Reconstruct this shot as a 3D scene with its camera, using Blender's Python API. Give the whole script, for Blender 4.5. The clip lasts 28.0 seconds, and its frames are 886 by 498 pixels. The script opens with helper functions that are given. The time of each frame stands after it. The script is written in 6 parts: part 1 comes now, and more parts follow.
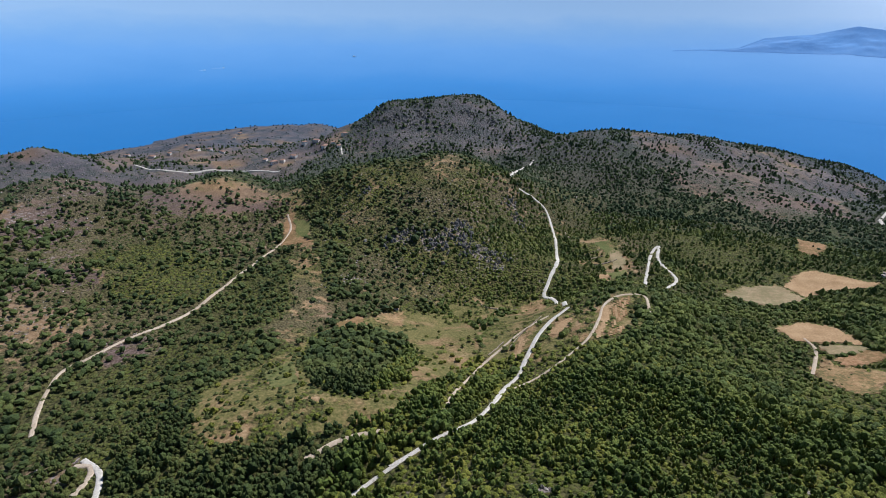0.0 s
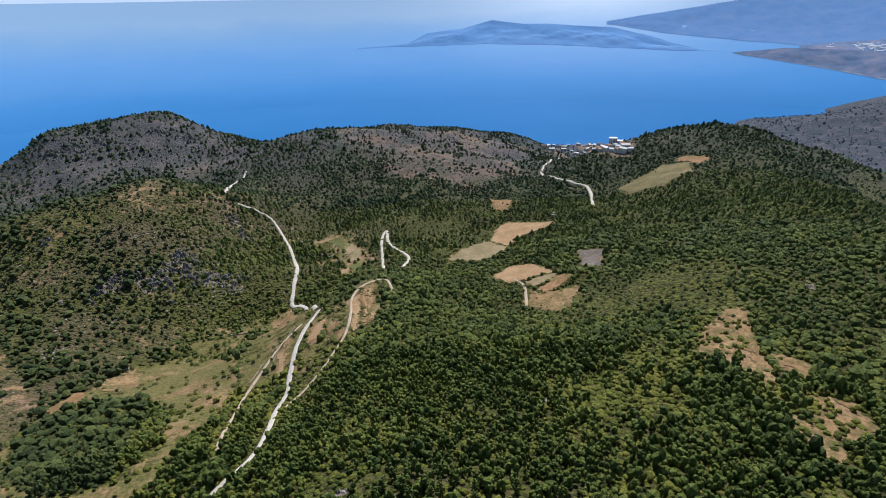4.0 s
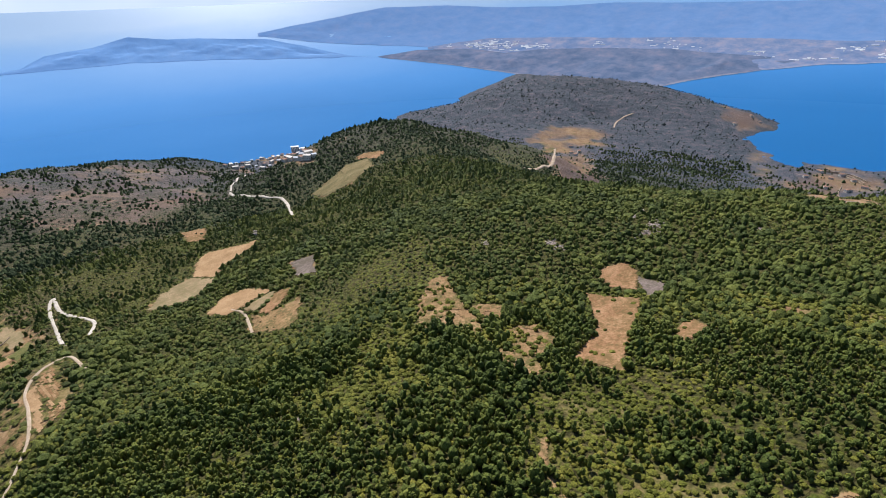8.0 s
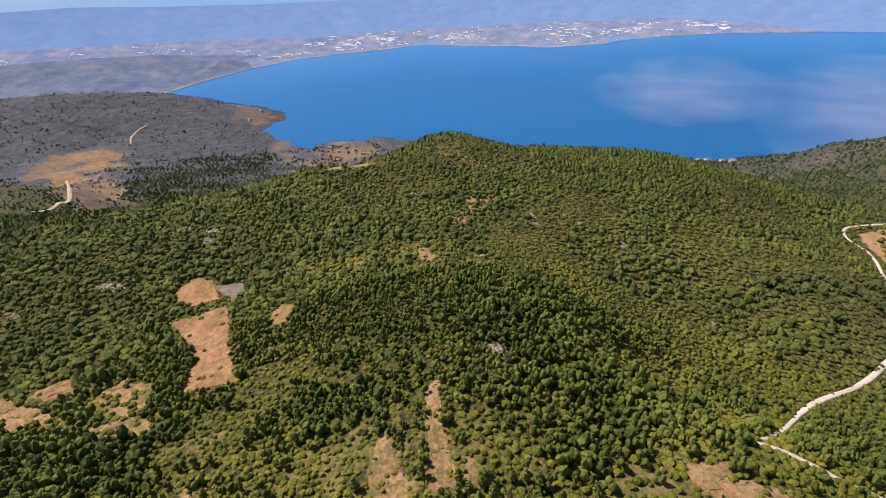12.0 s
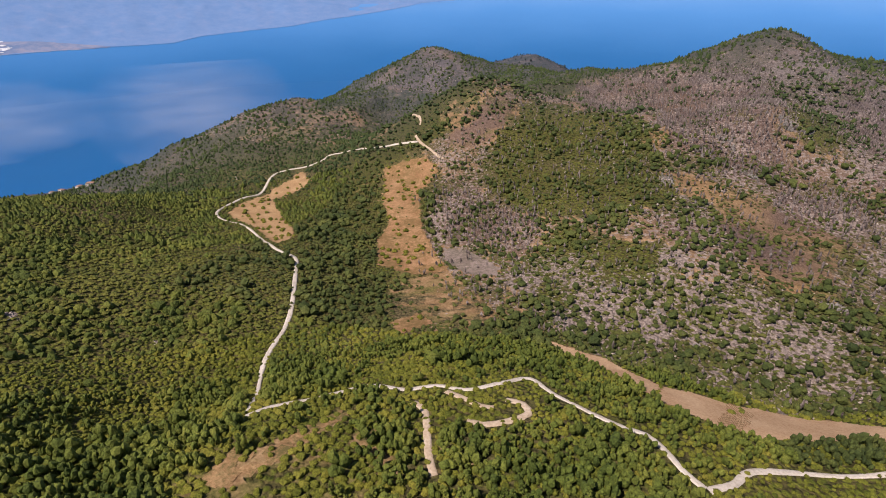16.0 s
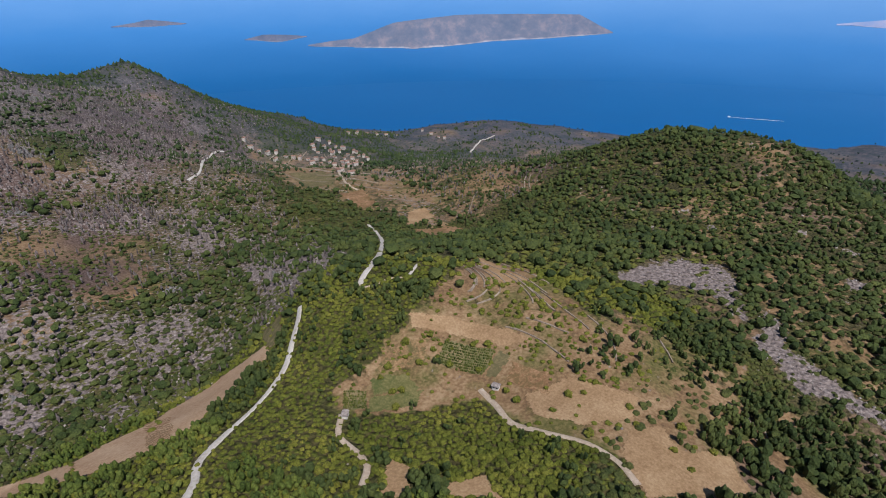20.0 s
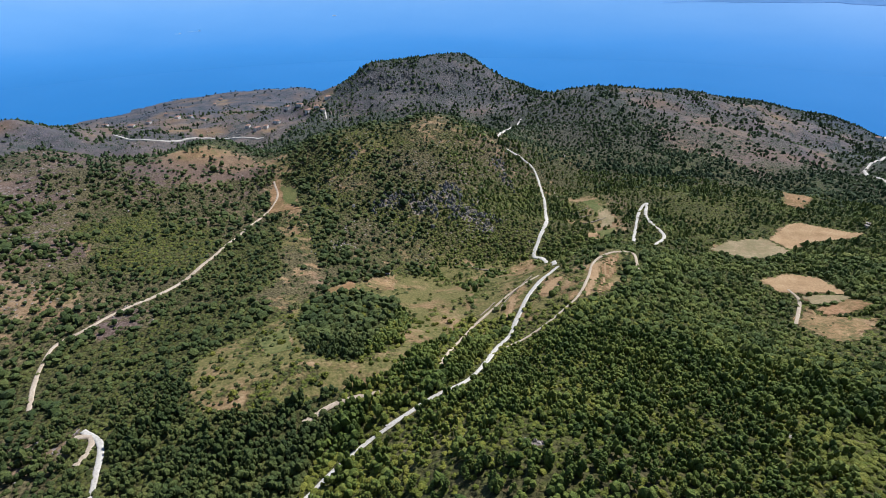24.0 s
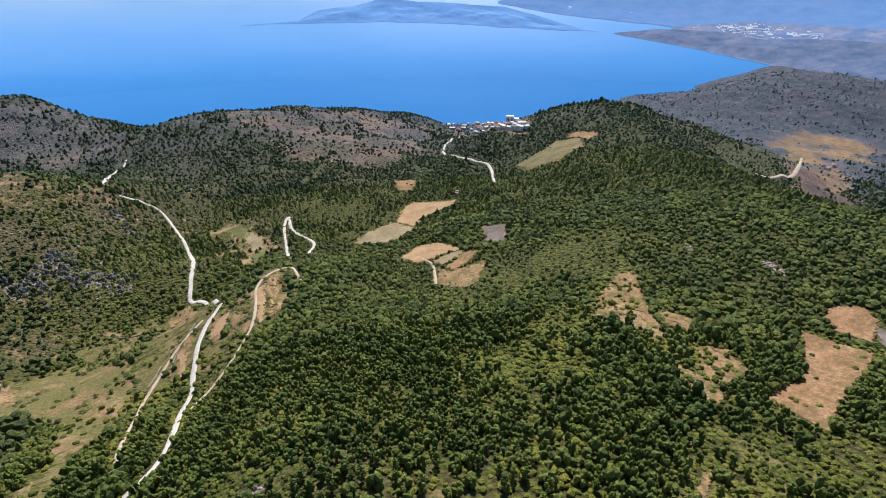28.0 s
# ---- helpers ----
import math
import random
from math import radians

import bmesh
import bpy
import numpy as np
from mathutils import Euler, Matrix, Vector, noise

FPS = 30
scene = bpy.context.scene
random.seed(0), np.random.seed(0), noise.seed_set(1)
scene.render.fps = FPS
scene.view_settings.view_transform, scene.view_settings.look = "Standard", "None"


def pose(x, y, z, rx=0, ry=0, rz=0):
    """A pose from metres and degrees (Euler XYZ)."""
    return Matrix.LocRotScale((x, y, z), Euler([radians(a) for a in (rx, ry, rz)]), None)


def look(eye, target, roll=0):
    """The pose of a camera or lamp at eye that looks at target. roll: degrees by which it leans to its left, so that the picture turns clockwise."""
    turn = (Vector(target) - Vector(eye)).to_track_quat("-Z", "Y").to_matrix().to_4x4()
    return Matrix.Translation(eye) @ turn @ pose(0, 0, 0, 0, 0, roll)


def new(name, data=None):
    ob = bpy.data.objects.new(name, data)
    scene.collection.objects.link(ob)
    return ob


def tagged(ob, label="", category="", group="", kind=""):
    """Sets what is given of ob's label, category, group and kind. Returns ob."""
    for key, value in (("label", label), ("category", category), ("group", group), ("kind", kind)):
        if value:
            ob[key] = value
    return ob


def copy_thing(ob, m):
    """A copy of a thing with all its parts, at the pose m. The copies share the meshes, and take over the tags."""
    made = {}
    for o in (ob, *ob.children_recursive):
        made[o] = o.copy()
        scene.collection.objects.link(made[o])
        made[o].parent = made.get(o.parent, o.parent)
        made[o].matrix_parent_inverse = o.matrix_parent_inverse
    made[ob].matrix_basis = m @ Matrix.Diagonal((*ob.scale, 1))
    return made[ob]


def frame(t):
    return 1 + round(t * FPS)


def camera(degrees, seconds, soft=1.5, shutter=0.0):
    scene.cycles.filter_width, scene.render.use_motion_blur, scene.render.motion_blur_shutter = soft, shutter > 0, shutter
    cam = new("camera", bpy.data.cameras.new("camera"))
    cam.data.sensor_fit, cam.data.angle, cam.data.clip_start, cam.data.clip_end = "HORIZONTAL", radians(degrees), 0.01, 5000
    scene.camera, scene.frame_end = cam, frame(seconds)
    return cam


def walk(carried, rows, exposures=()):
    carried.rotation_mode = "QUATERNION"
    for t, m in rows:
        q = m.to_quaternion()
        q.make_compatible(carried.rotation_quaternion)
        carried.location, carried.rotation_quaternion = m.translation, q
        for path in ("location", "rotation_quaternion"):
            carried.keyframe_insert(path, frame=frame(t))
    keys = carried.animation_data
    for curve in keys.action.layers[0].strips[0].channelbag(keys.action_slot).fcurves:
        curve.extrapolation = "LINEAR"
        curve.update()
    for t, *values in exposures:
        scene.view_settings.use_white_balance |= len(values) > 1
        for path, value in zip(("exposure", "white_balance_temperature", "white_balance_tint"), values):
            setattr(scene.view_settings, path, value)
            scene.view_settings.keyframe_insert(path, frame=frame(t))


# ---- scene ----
cam = camera(79.12, 28.0, 1.0)
EYE = Vector((0, 0, 400))
# seconds, bearing, dip and lean in degrees: the camera hovers and turns
TURNS = [
    (0.0, -14.63, 24.36, -0.26), (0.5, -12.34, 24.41, -0.10), (1.0, -9.21, 24.48, 0.13), (1.5, -5.68, 24.62, 0.24),
    (2.0, -1.71, 24.63, 0.52), (2.5, 2.55, 24.58, 0.72), (3.0, 7.03, 24.48, 1.01), (3.5, 11.32, 24.40, 1.26),
    (4.5, 19.76, 24.30, 1.39), (5.5, 27.69, 24.29, 1.56), (6.0, 31.48, 24.30, 1.83), (6.5, 35.71, 24.22, 2.01),
    (7.0, 39.67, 24.21, 2.22), (7.5, 43.94, 24.26, 2.50), (8.0, 48.62, 24.35, 2.58), (8.5, 53.56, 24.47, 2.69),
    (9.0, 58.43, 24.60, 2.76), (9.5, 63.62, 24.83, 2.84), (10.0, 69.68, 25.09, 2.91), (10.5, 75.96, 25.42, 2.90),
    (11.0, 82.30, 25.74, 2.85), (11.5, 89.61, 25.88, 2.89), (12.5, 103.74, 26.27, 1.96), (13.5, 119.03, 26.53, 0.96),
    (14.0, 127.48, 26.55, 0.92), (14.5, 135.05, 26.58, 0.78), (15.0, 143.22, 26.63, 0.70), (15.5, 151.91, 26.55, 0.75),
    (16.0, 160.96, 26.46, 0.82), (16.5, 170.15, 26.40, 0.77), (17.0, 178.55, 26.39, 0.82), (17.5, 186.98, 26.29, 0.90),
    (18.0, 194.86, 26.22, 0.94), (18.5, 202.89, 26.22, 0.94), (19.0, 212.34, 26.16, 0.96), (19.5, 221.77, 26.10, 1.09),
    (20.0, 232.29, 26.12, 1.37), (20.5, 243.70, 26.17, 1.74), (21.5, 269.69, 26.85, 1.57), (22.5, 299.42, 27.74, 1.10),
    (23.0, 314.55, 27.99, 1.15), (23.5, 330.97, 28.22, 1.16), (24.0, 346.58, 28.32, 0.89), (24.5, 362.73, 28.46, 0.70),
    (25.0, 378.67, 28.56, 0.83), (25.5, 384.96, 28.29, 0.87), (26.0, 385.36, 27.79, 0.66), (26.5, 385.65, 27.33, 0.36),
    (27.0, 385.95, 26.99, 0.34), (27.5, 386.23, 26.67, 0.14), (28.0, 386.47, 26.47, -0.02),
]
EXPOSURES = [(0.0, 0.26, 5650, 11), (3.5, 0.26, 5750, 11), (6.0, 0.38, 6100, 14), (8.0, 0.48, 6200, 14), (11.0, 0.6, 6800, 17), (14.0, 0.6, 7400, 24), (16.0, 0.36, 6900, 23), (18.5, 0.1, 6200, 18), (20.5, -0.05, 5750, 14), (22.5, 0.16, 5650, 12), (24.0, 0.44, 5650, 10), (26.0, 0.57, 5900, 13), (28.0, 0.57, 5900, 13)]


def aim(bearing, dip, lean):
    b, d = radians(bearing), radians(dip)
    way = Vector((math.sin(b) * math.cos(d), math.cos(b) * math.cos(d), -math.sin(d)))
    return look(EYE, EYE + way * 100, -lean)


walk(cam, [(t, aim(b, d, l)) for t, b, d, l in TURNS], EXPOSURES)

# ---- light ----
SUN_BEARING, SUN_HEIGHT = 30.0, 53.0
world = bpy.data.worlds.new("world")
scene.world = world
world.use_nodes = True
wn = world.node_tree
sky = wn.nodes.new("ShaderNodeTexSky")
sky.sky_type = "NISHITA"
sky.sun_disc = False
sky.sun_elevation, sky.sun_rotation = radians(SUN_HEIGHT), radians(SUN_BEARING)
sky.altitude, sky.dust_density, sky.ozone_density = 400, 0.1, 1.5
wn.nodes["Background"].inputs["Strength"].default_value = 0.07
wn.links.new(sky.outputs[0], wn.nodes["Background"].inputs["Color"])
sun = new("sun", bpy.data.lights.new("sun", "SUN"))
sun.data.energy, sun.data.angle, sun.data.color = 5.0, radians(0.53), (1.0, 0.95, 0.87)
b, e = radians(SUN_BEARING), radians(SUN_HEIGHT)
sun.matrix_world = look((math.sin(b) * math.cos(e) * 900, math.cos(b) * math.cos(e) * 900, math.sin(e) * 900), (0, 0, 0))
scene.view_settings.exposure = 0.0


# ---- numbers: value noise on arrays ----
LATTICE = np.random.default_rng(11).random(512 * 512).astype(np.float32)


def vnoise(x, y, seed=0):
    x, y = np.asarray(x, np.float64), np.asarray(y, np.float64)
    ix, iy = np.floor(x), np.floor(y)
    fx, fy = (x - ix).astype(np.float32), (y - iy).astype(np.float32)
    fx, fy = fx * fx * (3 - 2 * fx), fy * fy * (3 - 2 * fy)
    ix = (ix.astype(np.int32) + 57 * seed) & 511
    iy = (iy.astype(np.int32) + 131 * seed) & 511
    r0, r1, jy = ix * 512, ((ix + 1) & 511) * 512, (iy + 1) & 511
    a, b = LATTICE[r0 + iy], LATTICE[r0 + jy]
    return (a + (LATTICE[r1 + iy] - a) * fx) * (1 - fy) + (b + (LATTICE[r1 + jy] - b) * fx) * fy


def fbm(x, y, size, octaves=4, seed=0):
    total, amp, norm = 0, 1.0, 0
    for k in range(octaves):
        total = total + amp * (vnoise(np.asarray(x) / size + 17.3 * k, np.asarray(y) / size - 9.1 * k, seed + k) - 0.5) * 2
        norm, amp, size = norm + amp, amp * 0.5, size * 0.5
    return total / norm


# ---- the lie of the land: crests, flanks and valley floors, metres ----
RELIEF = {
    "near ground below": [(0, 0, 272), (49, 49, 270), (49, -49, 267), (-49, -49, 262), (-49, 49, 252), (88, 79, 268.9), (111, 16, 266.5), (97, -56, 266.5), (-16, -115, 261.8), (-116, -44, 257.4), (62, -108, 261.2), (0, 110, 268.9)],
    "pass road bench": [(-101, 161, 228.9), (-66, 173, 228.7), (-31, 193, 228.1), (-140, 66, 239.5), (-143, 23, 249.8), (-178, 120, 229.6), (-85, 153, 229.2), (-46, -143, 256.2), (25, -178, 250.6), (-140, -207, 250.4), (133, -129, 244.8), (132, -137, 245), (-169, 15, 244.8), (-147, -95, 248.9), (-125, -129, 249)],
    "west valley floor": [(-114, 245, 207.4), (-211, 227, 209), (-234, 135, 218.6), (-205, 355, 191), (-90, 388, 167), (-25, 234, 211.7), (-7, 400, 173), (-297, 475, 183), (-274, 185, 209), (-32, 619, 168), (78, 555, 168), (153, 663, 161), (332, 782, 145), (-26, 499, 172)],
    "mound": [(-187, 464, 193), (-108, 509, 190), (-222, 611, 227), (-162, 650, 234), (-118, 670, 219), (-67, 636, 197), (-281, 575, 218), (-206, 825, 147), (-33, 479, 176)],
    "far dome": [(-423, 906, 147), (-449, 1059, 166), (-417, 1146, 205), (-363, 1186, 210), (-240, 1237, 207), (-171, 1218, 183), (-100, 1146, 153), (-52, 999, 160), (-277, 1034, 163), (-383, 1430, 3), (-364, 1712, 5), (-656, 1623, 5)],
    "north hill": [(0, 760, 159), (97, 794, 162), (18, 1050, 175), (78, 1117, 172), (185, 1165, 164), (293, 1174, 149), (413, 1201, 130), (539, 1270, 94), (649, 1330, 47), (233, 869, 155), (209, 1485, 30), (494, 1522, 10), (0, 1400, 30), (-112, 1596, 0)],
    "forest spur": [(47, 137, 261.9), (109, 150, 255.5), (22, 249, 224.9), (69, 323, 213), (19, 369, 206), (139, 299, 209), (132, 430, 188), (216, 360, 209), (387, 619, 166), (454, 891, 121), (810, 1403, 12), (899, 1384, 14), (749, 1470, 5)],
    "hotel hill": [(600, 1039, 75), (719, 1107, 40), (566, 751, 204), (604, 694, 223), (636, 636, 233), (664, 577, 219), (687, 518, 201), (763, 477, 181), (480, 615, 191), (468, 721, 181), (509, 509, 222), (544, 441, 218), (464, 313, 234), (368, 368, 231), (233, 233, 246), (870, 966, 90), (1243, 1159, 20), (964, 1149, 25)],
    "east ridge": [(178, 120, 255), (424, 225, 248), (401, 154, 256), (412, 103, 262), (438, 46, 263), (299, 26, 263.3), (149, -13, 274.1), (158, 25, 266.7), (273, 99, 252.2), (514, -81, 272), (499, -26, 263), (507, -117, 261), (338, -91, 262), (216, -79, 261.8), (492, -169, 249), (512, -228, 240), (497, -336, 223), (491, -426, 191), (155, -126, 238), (260, -150, 237.1), (331, -259, 217), (658, 239, 140), (747, 65, 110), (812, -114, 120)],
    "quarry flats": [(975, 609, 75), (1137, 630, 58), (1142, 508, 60), (1159, 311, 50), (1413, 751, 48), (1248, 65, 18), (1556, -109, 2), (1231, -217, 25), (1175, -428, 15), (1152, -777, 2), (1292, -658, 0), (1436, 100, 16), (1578, 83, 3), (1450, 0, 10), (1545, 217, 3)],
    "peninsula": [(1379, 1157, 45), (1679, 1176, 95), (2035, 1175, 120), (2101, 935, 100), (2264, 1471, 85), (2349, 855, 60), (1736, 773, 40), (2247, 687, 50), (2103, 447, 25), (2078, 366, 8), (1845, 359, 4), (1605, 1605, 0), (1881, 1523, 2), (2296, 1221, 60)],
    "east col": [(217, -288, 212), (409, -439, 180), (458, -475, 182), (150, -294, 202), (163, -365, 190), (310, -537, 174), (337, -834, 162), (741, -715, 147), (643, -766, 187), (574, -819, 209), (500, -866, 211), (414, -888, 177), (699, -566, 116), (964, -1149, 30), (1138, -1356, 0), (1095, -919, 0), (1147, -1638, 0)],
    "south peaks": [(591, -1067, 169), (537, -1151, 224), (445, -1222, 261), (358, -1250, 245), (315, -1364, 188), (399, -1601, 180), (266, -1679, 206), (178, -1691, 161), (650, -1785, 60), (344, -2173, 10), (0, -1600, 60), (-295, -1674, 60)],
    "burnt hill": [(75, -280, 213.8), (0, -240, 222.4), (-54, -218, 228), (-116, -227, 224.7), (61, -436, 217), (0, -450, 236), (-69, -353, 232), (-164, -387, 213), (235, -723, 261), (178, -770, 273), (84, -796, 246), (-113, -711, 260), (-134, -687, 270), (-166, -618, 236), (0, -800, 244), (87, -996, 259), (0, -1050, 252), (-74, -1057, 275), (-166, -1047, 309), (-200, -1031, 321), (-292, -1019, 292), (-369, -1015, 275), (-464, -1041, 282), (-536, -1051, 238), (-639, -1063, 184), (-794, -1092, 123), (-881, -1088, 92), (-1023, -1097, 43), (-274, -752, 230), (-329, -618, 206), (-547, -1504, 60), (-1007, -1492, 0), (-1173, -1258, 0)],
    "village valley": [(-299, -309, 209), (-625, -647, 130), (-503, -746, 144), (-398, -334, 190), (-385, -270, 193), (-630, -493, 152), (-1255, -784, 61), (-1405, -655, 36), (-1166, -944, 40), (-1531, -588, 0), (-1434, -1004, 0), (-1226, -1104, 0), (-953, -550, 60), (-906, -787, 70)],
    "south west hill": [(-499, -254, 203), (-560, -215, 226), (-615, -176, 240), (-650, -115, 246), (-667, -58, 240), (-680, 12, 200), (-688, 48, 170), (-713, 100, 172), (-287, -88, 245.2), (-272, -68, 244.8), (-249, 26, 236.4), (-188, -68, 254.7), (-428, -37, 235), (-993, -122, 100), (-951, -309, 90), (-1536, -271, 2), (-1680, -29, 2), (-1345, -118, 22), (-1243, 131, 45)],
    "west hills": [(-741, 171, 189), (-742, 241, 210), (-725, 338, 206), (-686, 412, 187), (-623, 469, 208), (-563, 525, 188), (-518, 556, 179), (-456, 583, 196), (-376, 579, 180), (-406, 109, 217), (-397, 211, 214), (-354, 354, 193), (-475, 399, 193), (-1013, 430, 144), (-1015, 540, 151), (-995, 671, 145), (-946, 739, 158), (-892, 803, 132), (-756, 840, 120), (-602, 860, 113), (-831, 480, 125), (-658, 658, 116), (-425, 736, 140)],
    "west shore": [(-1773, 249, 2), (-1769, 62, 2), (-1492, 157, 22), (-1750, 535, 2), (-1699, 757, 2), (-1418, 301, 25), (-1437, 581, 30), (-1399, 874, 22), (-1346, 1255, 3), (-1149, 964, 45), (-1061, 1264, 45), (-973, 1443, 48), (-794, 1559, 52), (-691, 1553, 35), (-1025, 1775, 0), (-1286, 1532, 0), (-675, 1169, 90), (-569, 1279, 80)],
    "sea bed": [(-426, 2005, -60), (0, 1950, -60), (405, 1907, -60), (824, 1767, -60), (1147, 1638, -60), (1673, 1858, -60), (2000, 0, -60), (1773, -313, -60), (1541, -718, -60), (1398, -1053, -60), (1405, -1561, -60), (1219, -1951, -60), (821, -2255, -60), (227, -2590, -60), (-399, -2265, -60), (-909, -1949, -60), (-1262, -1615, -60), (-1532, -1286, -60), (-1722, -803, -60), (-1822, -321, -60), (-1979, 69, -60), (-2077, 556, -60), (-1898, 1009, -60), (-1647, 1382, -60), (-1416, 1812, -60), (-909, 1949, -60), (2758, 896, -60), (2462, 434, -60), (2222, 1864, -60), (2685, 1550, -60)],
}


SOFT = 45.0
_p = np.array([p for line in RELIEF.values() for p in line], float)
_c = _p[:, :2]
_n = len(_p)
_m = np.zeros((_n + 3, _n + 3))
_m[:_n, :_n] = -np.sqrt(((_c[:, None] - _c[None]) ** 2).sum(2) + SOFT * SOFT) / 1000 - np.eye(_n) * 0.0005
_m[:_n, _n] = 1
_m[:_n, _n + 1:] = _c / 1000
_m[_n:, :_n] = _m[:_n, _n:].T
_w = np.linalg.solve(_m, np.concatenate([_p[:, 2], np.zeros(3)]))


def lie(x, y):
    """Height of the land without its small roughness."""
    x, y = np.asarray(x, float), np.asarray(y, float)
    z = _w[_n] + _w[_n + 1] * x / 1000 + _w[_n + 2] * y / 1000
    for (cx, cy), w in zip(_c, _w):
        z = z - w * np.sqrt((x - cx) ** 2 + (y - cy) ** 2 + SOFT * SOFT) / 1000
    return z


